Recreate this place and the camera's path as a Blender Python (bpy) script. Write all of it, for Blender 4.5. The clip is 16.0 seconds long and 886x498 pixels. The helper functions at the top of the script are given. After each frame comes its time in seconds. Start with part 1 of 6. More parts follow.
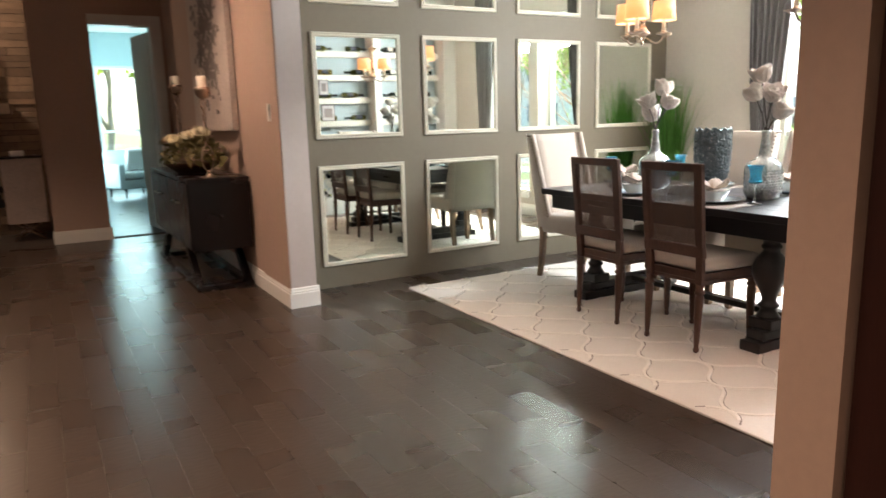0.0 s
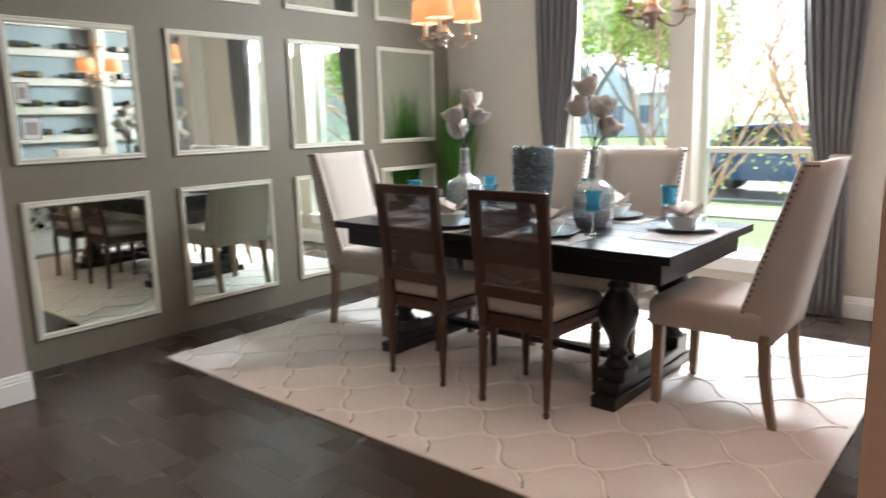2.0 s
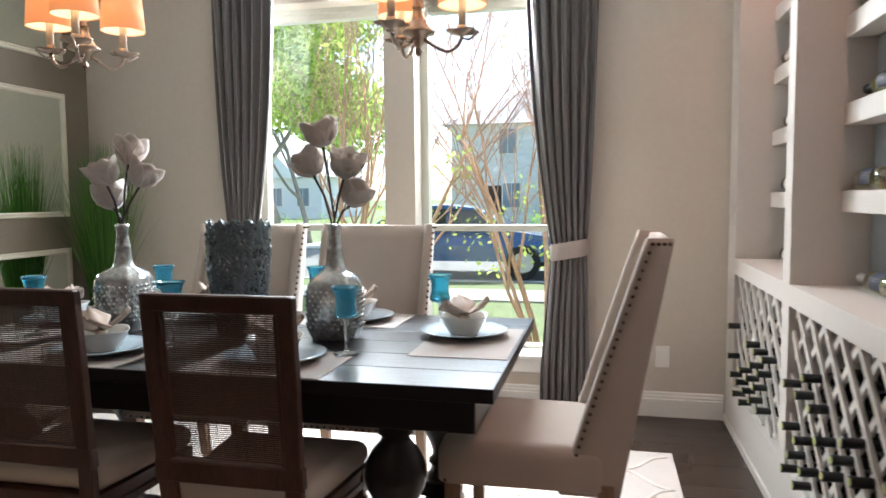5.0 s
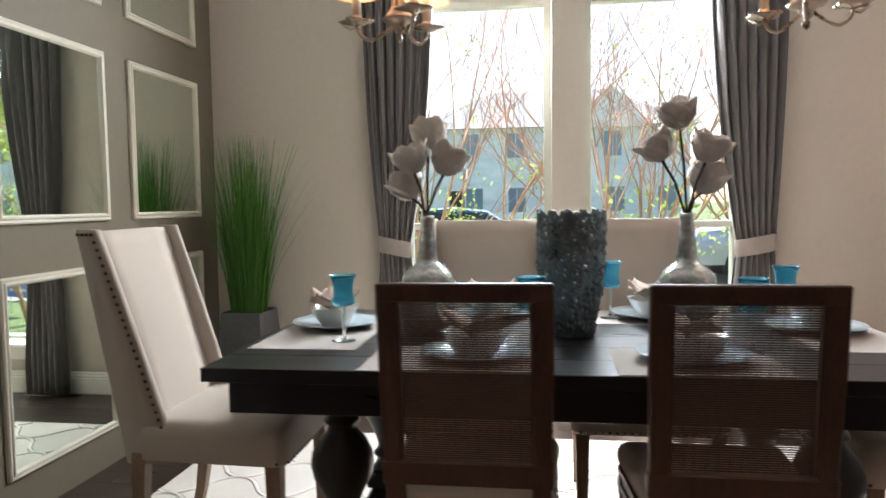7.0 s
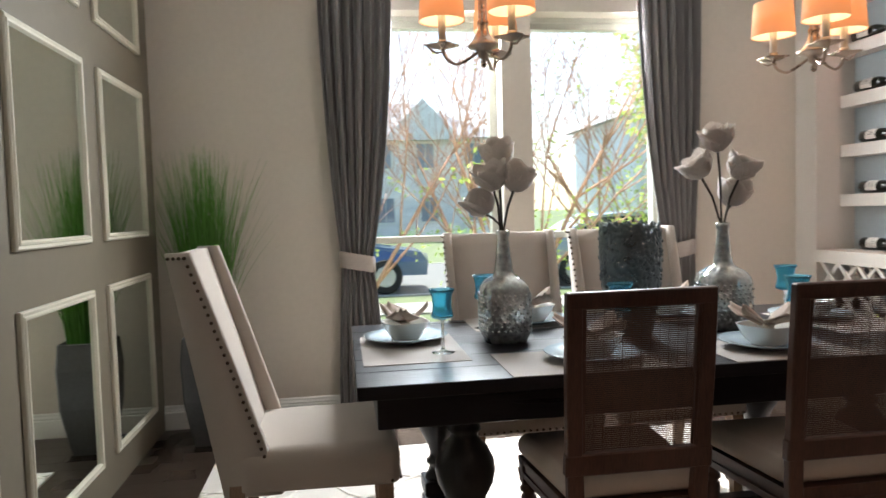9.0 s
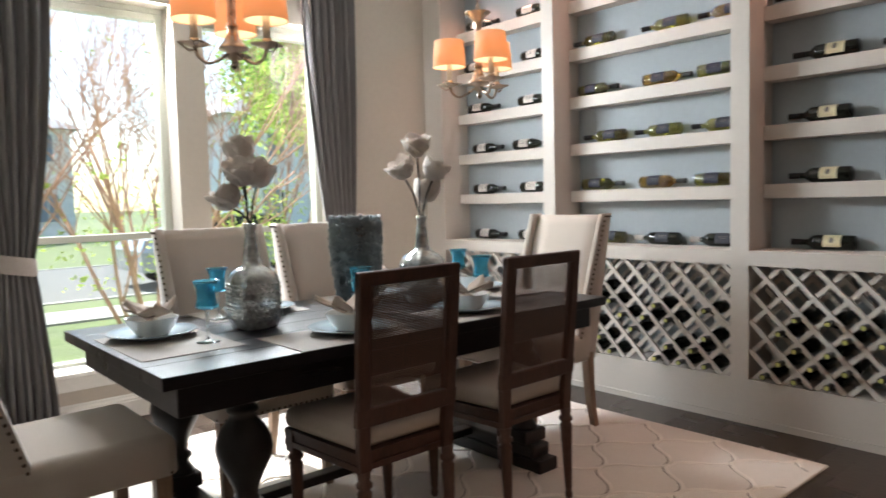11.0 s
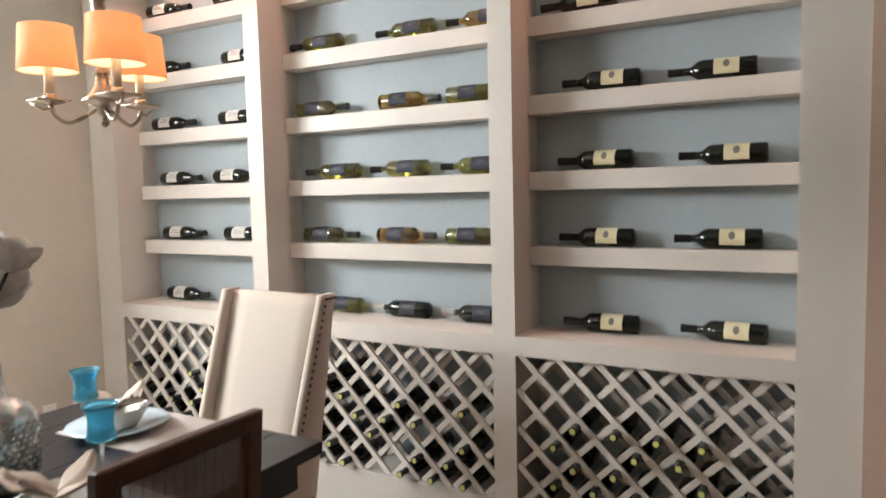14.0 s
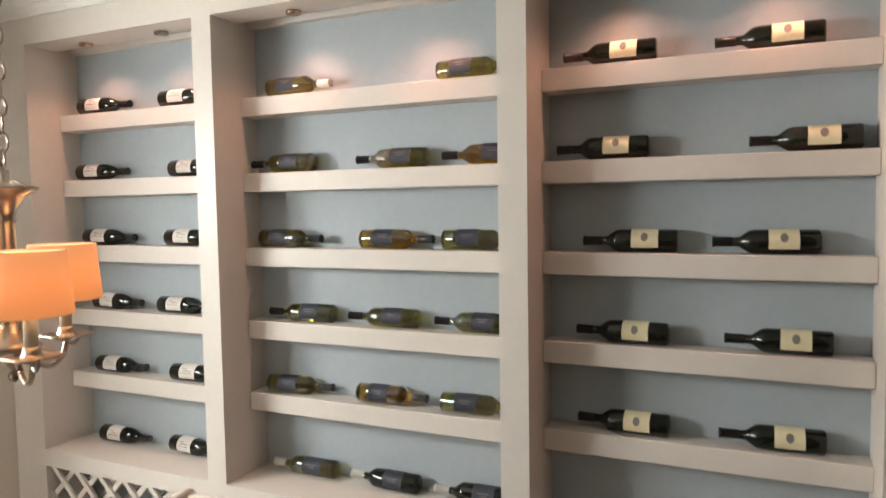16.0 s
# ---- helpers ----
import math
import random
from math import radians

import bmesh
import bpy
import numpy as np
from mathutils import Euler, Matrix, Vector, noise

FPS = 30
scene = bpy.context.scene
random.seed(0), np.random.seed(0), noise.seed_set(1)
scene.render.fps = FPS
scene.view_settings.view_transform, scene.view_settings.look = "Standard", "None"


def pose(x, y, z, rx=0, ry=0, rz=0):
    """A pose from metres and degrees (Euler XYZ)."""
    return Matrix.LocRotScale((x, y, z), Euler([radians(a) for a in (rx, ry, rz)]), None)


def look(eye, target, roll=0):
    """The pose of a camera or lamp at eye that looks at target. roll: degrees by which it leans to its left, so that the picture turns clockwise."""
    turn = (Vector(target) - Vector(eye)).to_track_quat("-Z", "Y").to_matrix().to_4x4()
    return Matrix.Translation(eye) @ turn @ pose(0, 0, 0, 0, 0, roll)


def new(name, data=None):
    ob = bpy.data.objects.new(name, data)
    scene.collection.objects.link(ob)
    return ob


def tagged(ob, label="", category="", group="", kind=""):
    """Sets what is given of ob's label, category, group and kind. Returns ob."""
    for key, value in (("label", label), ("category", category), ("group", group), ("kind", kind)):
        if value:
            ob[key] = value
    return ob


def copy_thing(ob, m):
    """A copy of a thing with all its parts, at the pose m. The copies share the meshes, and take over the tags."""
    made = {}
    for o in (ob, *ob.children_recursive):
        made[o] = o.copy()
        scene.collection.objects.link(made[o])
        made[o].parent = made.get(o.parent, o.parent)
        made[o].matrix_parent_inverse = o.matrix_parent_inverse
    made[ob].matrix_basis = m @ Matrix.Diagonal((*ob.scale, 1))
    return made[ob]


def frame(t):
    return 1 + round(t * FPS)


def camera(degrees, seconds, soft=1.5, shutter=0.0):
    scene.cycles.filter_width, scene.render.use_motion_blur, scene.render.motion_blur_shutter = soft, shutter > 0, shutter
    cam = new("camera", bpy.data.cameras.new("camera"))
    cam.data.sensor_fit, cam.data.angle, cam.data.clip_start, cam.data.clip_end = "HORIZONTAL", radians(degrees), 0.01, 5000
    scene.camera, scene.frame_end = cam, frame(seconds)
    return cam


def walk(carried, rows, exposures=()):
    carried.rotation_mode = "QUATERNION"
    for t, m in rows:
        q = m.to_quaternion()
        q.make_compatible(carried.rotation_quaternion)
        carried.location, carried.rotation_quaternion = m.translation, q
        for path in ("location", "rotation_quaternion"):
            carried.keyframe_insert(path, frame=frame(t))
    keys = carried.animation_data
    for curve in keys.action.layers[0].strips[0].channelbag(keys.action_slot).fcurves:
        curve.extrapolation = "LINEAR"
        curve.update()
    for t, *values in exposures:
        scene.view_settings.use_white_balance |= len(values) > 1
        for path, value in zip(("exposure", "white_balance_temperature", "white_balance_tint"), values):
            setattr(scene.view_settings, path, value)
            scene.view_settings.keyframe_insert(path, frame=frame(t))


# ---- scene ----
cam = camera(64.5, 16.0, shutter=0.5)
PATH = [
    (0, (0.5, 0.406, 1.269), (1.471, 2.115, 0.897), -1.6),
    (0.5, (0.519, 0.66, 1.275), (1.626, 2.275, 0.864), -1.5),
    (1, (0.614, 0.883, 1.298), (1.802, 2.437, 0.879), -1.6),
    (1.5, (0.767, 1.085, 1.301), (2.095, 2.528, 0.904), -1.6),
    (2, (0.917, 1.277, 1.306), (2.412, 2.555, 0.943), -1.5),
    (2.5, (1.02, 1.43, 1.293), (2.722, 2.422, 0.949), -1.4),
    (3, (1.151, 1.495, 1.274), (2.986, 2.232, 0.974), -1.7),
    (3.2, (1.207, 1.532, 1.258), (3.067, 2.215, 0.985), -1.3),
    (5.5, (1.896, 2.345, 1.212), (3.843, 2.779, 1.068), -0.5),
    (6, (1.869, 2.667, 1.165), (3.804, 3.151, 1.025), -0.4),
    (6.5, (1.83, 3.036, 1.147), (3.785, 3.43, 1.009), -0.5),
    (7, (1.795, 3.418, 1.182), (3.772, 3.695, 1.052), -0.8),
    (7.5, (1.7, 3.692, 1.226), (3.689, 3.855, 1.1), -0.8),
    (8, (1.664, 3.953, 1.242), (3.659, 3.975, 1.114), -1.0),
    (8.2, (1.68, 4.034, 1.234), (3.676, 4.02, 1.11), -1.1),
    (10.3, (1.639, 4.807, 1.211), (3.39, 3.85, 1.082), -1.5),
    (10.4, (1.631, 4.837, 1.22), (3.352, 3.826, 1.087), -1.4),
    (10.5, (1.627, 4.855, 1.228), (3.306, 3.778, 1.09), -1.6),
    (11, (1.638, 4.955, 1.211), (3.143, 3.645, 1.07), -1.6),
    (11.5, (1.678, 4.904, 1.197), (3.069, 3.476, 1.042), -1.9),
    (12, (1.763, 4.767, 1.155), (3.117, 3.303, 0.996), -1.8),
    (12.5, (1.853, 4.571, 1.139), (3.162, 3.067, 0.984), -1.7),
    (13, (1.919, 4.335, 1.19), (3.117, 2.743, 1.025), -1.8),
    (13.2, (2.017, 4.221, 1.189), (3.164, 2.59, 1.038), -1.3),
    (13.5, (2.071, 4.121, 1.307), (3.125, 2.43, 1.138), -1.6),
    (14, (2.228, 3.91, 1.466), (3.205, 2.172, 1.309), -1.3),
    (14.5, (2.362, 3.774, 1.588), (3.281, 2.004, 1.439), -1.0),
    (15, (2.498, 3.717, 1.792), (3.34, 1.91, 1.623), -1.2),
    (15.5, (2.574, 3.637, 1.919), (3.4, 1.822, 1.764), -1.0),
    (16, (2.628, 3.558, 2.014), (3.461, 1.744, 1.887), -0.9),
]
walk(cam, [(t, look(eye, target, roll)) for t, eye, target, roll in PATH],
     exposures=[(0, 2.25, 6500, 10), (1.5, 1.9, 6150, 10), (3, 1.55, 6050, 10), (5.5, 1.38, 6250, 10), (8, 1.35, 6400, 10), (11, 1.25, 6400, 10), (12.5, 1.50, 6550, 10), (13.2, 1.58, 6600, 10), (14, 1.50, 6700, 10), (16, 1.18, 6950, 10)])

# ---- world, sun, exposure ----
world = bpy.data.worlds.new("world")
scene.world = world
world.use_nodes = True
wn = world.node_tree.nodes
sky = wn.new("ShaderNodeTexSky")
sky.sky_type = "NISHITA"
sky.sun_disc = False
SUN_TO = Vector((-1.85, -0.22, -2.33)).normalized()
sky.sun_elevation = math.asin(-SUN_TO.z)
sky.sun_rotation = math.atan2(-SUN_TO.x, -SUN_TO.y)
world.node_tree.links.new(sky.outputs[0], wn["Background"].inputs[0])
wn["Background"].inputs[1].default_value = 0.15
sun = new("sun", bpy.data.lights.new("sun", "SUN"))
sun.data.energy, sun.data.angle, sun.data.color = 4.5, radians(0.6), (1.0, 0.95, 0.87)
sun.matrix_world = Matrix.Translation((12, 4, 14)) @ SUN_TO.to_track_quat("-Z", "Y").to_matrix().to_4x4()


def area(name, loc, aim, w, h, power, color):
    ob = new(name, bpy.data.lights.new(name, "AREA"))
    ob.data.shape, ob.data.size, ob.data.size_y, ob.data.energy, ob.data.color = "RECTANGLE", w, h, power, color
    ob.matrix_world = look(loc, aim)
    return ob


def point(name, loc, power, color, r=0.03):
    ob = new(name, bpy.data.lights.new(name, "POINT"))
    ob.data.energy, ob.data.color, ob.data.shadow_soft_size = power, color, r
    ob.location = loc
    return ob


WARM = (1.0, 0.62, 0.36)


# ---- materials ----
def mat(name, color, rough=0.5, metal=0.0, vary=0.12, scale=6.0, fine=60.0, bump=0.1, bump_scale=120.0, stretch=(1, 1, 1), alpha=None,
        trans=0.0, ior=1.45, emit=None, power=0.0, coat=0.0, rough_vary=0.1, random_piece=0.0, sheen=0.0, dist=0.002, island=False):
    m = bpy.data.materials.new(name)
    m.use_nodes = True
    nt = m.node_tree
    n, l = nt.nodes, nt.links
    p = n["Principled BSDF"]
    tc = n.new("ShaderNodeTexCoord")
    mp = n.new("ShaderNodeMapping")
    mp.inputs["Scale"].default_value = stretch
    l.new(tc.outputs["Object"], mp.inputs[0])
    n1 = n.new("ShaderNodeTexNoise")
    n1.inputs["Scale"].default_value, n1.inputs["Detail"].default_value = scale, 4
    n2 = n.new("ShaderNodeTexNoise")
    n2.inputs["Scale"].default_value, n2.inputs["Detail"].default_value = fine, 3
    l.new(mp.outputs[0], n1.inputs[0])
    l.new(mp.outputs[0], n2.inputs[0])
    add = n.new("ShaderNodeMath")
    add.operation = "ADD"
    l.new(n1.outputs[0], add.inputs[0])
    l.new(n2.outputs[0], add.inputs[1])
    ma = n.new("ShaderNodeMapRange")
    ma.inputs[1].default_value, ma.inputs[2].default_value = 0.6, 1.4
    ma.inputs[3].default_value, ma.inputs[4].default_value = 1 - vary, 1 + vary
    l.new(add.outputs[0], ma.inputs[0])
    val = ma.outputs[0]
    if random_piece:
        oi = n.new("ShaderNodeNewGeometry" if island else "ShaderNodeObjectInfo")
        mr = n.new("ShaderNodeMapRange")
        mr.inputs[3].default_value, mr.inputs[4].default_value = 1 - random_piece, 1 + random_piece
        l.new(oi.outputs["Random Per Island" if island else "Random"], mr.inputs[0])
        mu = n.new("ShaderNodeMath")
        mu.operation = "MULTIPLY"
        l.new(val, mu.inputs[0])
        l.new(mr.outputs[0], mu.inputs[1])
        val = mu.outputs[0]
    vm = n.new("ShaderNodeVectorMath")
    vm.operation = "SCALE"
    vm.inputs[0].default_value = color
    l.new(val, vm.inputs["Scale"])
    l.new(vm.outputs[0], p.inputs["Base Color"])
    rr = n.new("ShaderNodeMapRange")
    rr.inputs[1].default_value, rr.inputs[2].default_value = 0.3, 0.7
    rr.inputs[3].default_value, rr.inputs[4].default_value = max(0.0, rough - rough_vary * rough), min(1.0, rough + rough_vary * rough)
    l.new(n1.outputs[0], rr.inputs[0])
    l.new(rr.outputs[0], p.inputs["Roughness"])
    p.inputs["Metallic"].default_value = metal
    if bump:
        n3 = n.new("ShaderNodeTexNoise")
        n3.inputs["Scale"].default_value, n3.inputs["Detail"].default_value = bump_scale, 3
        l.new(mp.outputs[0], n3.inputs[0])
        bp = n.new("ShaderNodeBump")
        bp.inputs["Strength"].default_value, bp.inputs["Distance"].default_value = bump, dist
        l.new(n3.outputs[0], bp.inputs["Height"])
        l.new(bp.outputs[0], p.inputs["Normal"])
    p.inputs["Transmission Weight"].default_value = trans
    p.inputs["IOR"].default_value = ior
    p.inputs["Coat Weight"].default_value = coat
    p.inputs["Sheen Weight"].default_value = sheen
    if emit:
        p.inputs["Emission Color"].default_value = (*emit, 1)
        p.inputs["Emission Strength"].default_value = power
    return m


M = {}
M["greige"] = mat("greige_paint", (0.56, 0.50, 0.43), 0.75, vary=0.04, scale=1.5, fine=30, bump=0.12, bump_scale=260)
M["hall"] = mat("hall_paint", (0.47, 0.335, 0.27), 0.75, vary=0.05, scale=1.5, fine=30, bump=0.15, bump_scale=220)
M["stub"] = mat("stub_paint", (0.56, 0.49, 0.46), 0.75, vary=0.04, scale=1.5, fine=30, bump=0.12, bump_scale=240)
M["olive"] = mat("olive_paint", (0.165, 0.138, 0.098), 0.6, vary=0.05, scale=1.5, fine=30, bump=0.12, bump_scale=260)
M["unit"] = mat("cabinet_paint", (0.60, 0.55, 0.50), 0.45, vary=0.03, scale=2, fine=40, bump=0.05, bump_scale=300)
M["niche"] = mat("niche_paint", (0.36, 0.40, 0.425), 0.6, vary=0.05, scale=2, fine=40, bump=0.06, bump_scale=260)
M["trim"] = mat("trim_paint", (0.80, 0.78, 0.74), 0.4, vary=0.03, scale=3, fine=50, bump=0.05)
M["winframe"] = mat("window_frame_paint", (0.50, 0.50, 0.43), 0.4, vary=0.03, scale=3, fine=50, bump=0.05)
M["frame"] = mat("mirror_frame_paint", (0.60, 0.56, 0.46), 0.45, vary=0.05, scale=8, fine=80, bump=0.08)
M["ceiling"] = mat("ceiling_paint", (0.78, 0.75, 0.70), 0.8, vary=0.03, scale=1.5, fine=30, bump=0.2, bump_scale=150)
M["mirror"] = mat("mirror_glass", (0.78, 0.86, 0.79), 0.02, 1.0, vary=0.0, bump=0, rough_vary=0.0)
M["plank"] = mat("dark_oak_plank", (0.039, 0.0258, 0.019), 0.28, vary=0.16, scale=1.0, fine=22, bump=0.20, bump_scale=30, stretch=(0.7, 1.5, 1), random_piece=0.025, rough_vary=0.12, dist=0.004)
M["plank_rest"] = mat("dark_oak_planks", (0.039, 0.0258, 0.019), 0.28, vary=0.16, scale=1.0, fine=22, bump=0.20, bump_scale=30, stretch=(0.7, 1.5, 1), random_piece=0.025, rough_vary=0.12, dist=0.004, island=True)
M["subfloor"] = mat("floor_gap", (0.015, 0.011, 0.009), 0.7)
M["rug"] = mat("rug_wool", (0.67, 0.615, 0.565), 0.95, vary=0.07, scale=5, fine=120, bump=0.5, bump_scale=320, sheen=0.2)
M["rugband"] = mat("rug_band_wool", (0.80, 0.745, 0.69), 0.95, vary=0.07, scale=5, fine=120, bump=0.5, bump_scale=320)
# dark colour for the shade along one side of the carved trellis
M["rugshade"] = mat("rug_edge_shade_wool", (0.25, 0.21, 0.19), 0.95, vary=0.08, scale=5, fine=120, bump=0.5, bump_scale=320)
M["black_wood"] = mat("black_stained_wood", (0.010, 0.010, 0.013), 0.3, vary=0.4, scale=3, fine=60, bump=0.35, bump_scale=40, stretch=(3, 0.25, 3))
M["black_turned"] = mat("black_turned_wood", (0.012, 0.010, 0.010), 0.38, vary=0.35, scale=5, fine=60, bump=0.2, bump_scale=50, stretch=(2, 2, 0.5))
M["brown_wood"] = mat("weathered_brown_wood", (0.075, 0.036, 0.025), 0.45, vary=0.4, scale=6, fine=70, bump=0.3, bump_scale=70, stretch=(3, 3, 0.4))
M["cane"] = mat("cane_weave", (0.10, 0.055, 0.038), 0.6, vary=0.3, scale=20, fine=200, bump=0.1)
M["linen"] = mat("beige_linen", (0.48, 0.410, 0.350), 0.9, vary=0.07, scale=5, fine=350, bump=0.35, bump_scale=700, sheen=0.3, dist=0.001)
M["linen_back"] = mat("sage_linen", (0.50, 0.44, 0.33), 0.9, vary=0.07, scale=5, fine=350, bump=0.35, bump_scale=700, dist=0.001)
M["chairleg"] = mat("washed_oak_leg", (0.24, 0.155, 0.10), 0.5, vary=0.3, scale=6, fine=80, bump=0.2, bump_scale=60, stretch=(3, 3, 0.4))
M["nail"] = mat("bronze_nailhead", (0.10, 0.07, 0.05), 0.35, 0.9, bump=0)
M["cushion"] = mat("cream_seat_fabric", (0.50, 0.435, 0.375), 0.9, vary=0.06, scale=6, fine=300, bump=0.3, bump_scale=600, dist=0.001)
M["curtain"] = mat("grey_taupe_silk", (0.12, 0.108, 0.104), 0.36, vary=0.12, scale=3, fine=160, bump=0.25, bump_scale=400, stretch=(4, 4, 0.3), sheen=0.5, dist=0.001)
M["tieback"] = mat("tieback_fabric", (0.36, 0.31, 0.28), 0.7, vary=0.08, bump=0.2, bump_scale=400)
M["silver"] = mat("brushed_nickel", (0.46, 0.36, 0.29), 0.28, 1.0, vary=0.1, scale=10, fine=120, bump=0.05)
M["vasemetal"] = mat("beaten_pewter", (0.15, 0.175, 0.185), 0.30, 0.75, vary=0.25, scale=15, fine=120, bump=0.2, bump_scale=120)
M["mercury"] = mat("mercury_glass", (0.56, 0.58, 0.57), 0.12, 0.70, vary=0.6, scale=9, fine=70, bump=0.15, bump_scale=60, rough_vary=0.5)
M["petal"] = mat("silk_petal", (0.74, 0.66, 0.60), 0.8, vary=0.08, scale=20, fine=120, bump=0.2, sheen=0.3)
M["stem"] = mat("dark_stem", (0.035, 0.026, 0.02), 0.6)
M["porcelain"] = mat("pale_blue_porcelain", (0.42, 0.50, 0.55), 0.15, vary=0.03, bump=0, coat=0.3)
M["bowl"] = mat("white_porcelain", (0.76, 0.74, 0.70), 0.15, vary=0.03, bump=0, coat=0.3)
M["placemat"] = mat("linen_placemat", (0.40, 0.36, 0.33), 0.85, vary=0.08, scale=8, fine=250, bump=0.4, bump_scale=500, dist=0.001)
M["napkin"] = mat("tan_napkin", (0.43, 0.34, 0.28), 0.85, vary=0.08, scale=8, fine=250, bump=0.3, bump_scale=400, dist=0.001)
M["blueglass"] = mat("turquoise_glass", (0.24, 0.68, 0.84), 0.03, vary=0.02, bump=0, trans=0.8, ior=1.25)
M["clear"] = mat("clear_glass", (0.9, 0.94, 0.94), 0.03, vary=0.0, bump=0, trans=0.92, ior=1.35)
M["grass_blade"] = mat("grass_blade", (0.15, 0.30, 0.07), 0.55, vary=0.35, scale=3, fine=30, bump=0, stretch=(6, 6, 1))
M["planter"] = mat("grey_planter", (0.075, 0.076, 0.078), 0.4, vary=0.2, bump=0.1)
M["soil"] = mat("moss", (0.05, 0.06, 0.03), 0.9, bump=0.6, bump_scale=80, dist=0.01)
M["redbottle"] = mat("black_bottle_glass", (0.008, 0.010, 0.007), 0.06, vary=0.2, bump=0)
M["greenbottle"] = mat("olive_bottle_glass", (0.36, 0.33, 0.035), 0.02, vary=0.35, scale=12, bump=0, trans=1.0, ior=1.45, coat=1.0)
M["amberbottle"] = mat("amber_bottle_glass", (0.60, 0.34, 0.04), 0.02, vary=0.35, scale=12, bump=0, trans=1.0, ior=1.45, coat=1.0)
M["capsule"] = mat("black_capsule", (0.012, 0.012, 0.013), 0.35, bump=0)
M["capsule_w"] = mat("pale_capsule", (0.55, 0.52, 0.48), 0.4, bump=0)
M["cream_label"] = mat("cream_label", (0.72, 0.64, 0.42), 0.7, vary=0.05, bump=0)
M["white_label"] = mat("white_label", (0.62, 0.57, 0.52), 0.7, vary=0.05, bump=0)
M["dark_label"] = mat("charcoal_label", (0.03, 0.032, 0.045), 0.6, vary=0.1, bump=0)
M["grey_ink"] = mat("grey_ink", (0.20, 0.17, 0.15), 0.7, bump=0)
M["black_ink"] = mat("black_ink", (0.03, 0.028, 0.028), 0.7, bump=0)
M["cork"] = mat("cork_end", (0.50, 0.50, 0.16), 0.6, vary=0.15, bump=0)
M["white_plastic"] = mat("white_plastic", (0.78, 0.76, 0.72), 0.35, vary=0.02, bump=0)
M["espresso"] = mat("espresso_veneer", (0.011, 0.008, 0.009), 0.26, vary=0.3, scale=4, fine=60, bump=0.15, stretch=(1, 3, 1))
M["darkdoor"] = mat("dark_mahogany", (0.030, 0.009, 0.006), 0.35, vary=0.35, scale=4, fine=60, bump=0.2, stretch=(3, 3, 0.3))
M["canvas"] = mat("pale_canvas", (0.52, 0.44, 0.40), 0.85, vary=0.15, scale=5, fine=40, bump=0.3, bump_scale=300)
M["paintblot"] = mat("grey_paint_strokes", (0.24, 0.20, 0.19), 0.8, vary=0.25, scale=20, bump=0.3)
M["candle"] = mat("ivory_candle", (0.75, 0.68, 0.58), 0.6, vary=0.03, bump=0)
M["stone"] = mat("stacked_stone", (0.20, 0.15, 0.11), 0.85, vary=0.25, scale=8, fine=60, bump=0.6, bump_scale=40, random_piece=0.35, dist=0.01)
M["soot"] = mat("firebox", (0.012, 0.011, 0.010), 0.9)
M["suncream"] = mat("sunroom_paint", (0.45, 0.58, 0.60), 0.7, vary=0.03, bump=0.05)
M["sunfloor"] = mat("sunroom_floor", (0.07, 0.06, 0.055), 0.3, vary=0.2, bump=0.1)
M["upholstery"] = mat("pale_upholstery", (0.52, 0.56, 0.56), 0.85, vary=0.05, bump=0.2)
M["bouquet_g"] = mat("dried_leaf", (0.16, 0.14, 0.06), 0.7, vary=0.4, bump=0)
M["bouquet_c"] = mat("cream_petal", (0.55, 0.50, 0.36), 0.8, vary=0.2, bump=0)
M["basket"] = mat("dark_basket", (0.07, 0.035, 0.02), 0.6, vary=0.3, bump=0.3)
M["bark"] = mat("smooth_red_bark", (0.46, 0.28, 0.20), 0.7, vary=0.35, scale=4, fine=30, bump=0.3, bump_scale=20, stretch=(3, 3, 0.6), dist=0.01)
M["bark2"] = mat("grey_bark", (0.33, 0.29, 0.25), 0.85, vary=0.35, scale=4, fine=30, bump=0.5, bump_scale=30, dist=0.01)
M["leaf"] = mat("leaf_green", (0.13, 0.22, 0.045), 0.55, vary=0.4, scale=1.5, fine=8, bump=0)
M["leaf_y"] = mat("leaf_yellow_green", (0.26, 0.30, 0.07), 0.55, vary=0.3, scale=1.5, fine=8, bump=0)
M["lawn"] = mat("lawn", (0.15, 0.19, 0.08), 0.9, vary=0.35, scale=1.2, fine=20, bump=0.6, bump_scale=30, dist=0.03)
M["asphalt"] = mat("asphalt", (0.16, 0.16, 0.155), 0.85, vary=0.15, scale=2, fine=60, bump=0.3, bump_scale=80)
M["concrete"] = mat("concrete", (0.42, 0.41, 0.38), 0.85, vary=0.12, scale=2, fine=40, bump=0.2)
M["brick_far"] = mat("house_brick", (0.80, 0.77, 0.76), 0.85, vary=0.25, scale=1.0, fine=14, bump=0.3, stretch=(1, 1, 3))
M["siding"] = mat("house_siding", (0.80, 0.81, 0.84), 0.8, vary=0.1, scale=1.0, fine=12, bump=0.2, stretch=(0.3, 0.3, 4))
M["roof"] = mat("shingle_roof", (0.46, 0.45, 0.47), 0.9, vary=0.25, scale=2, fine=16, bump=0.4)
M["farglass"] = mat("house_window_glass", (0.22, 0.26, 0.32), 0.05, vary=0.1, bump=0)
M["carblue"] = mat("dark_blue_car_paint", (0.05, 0.12, 0.27), 0.15, 0.3, vary=0.05, bump=0, coat=1.0)
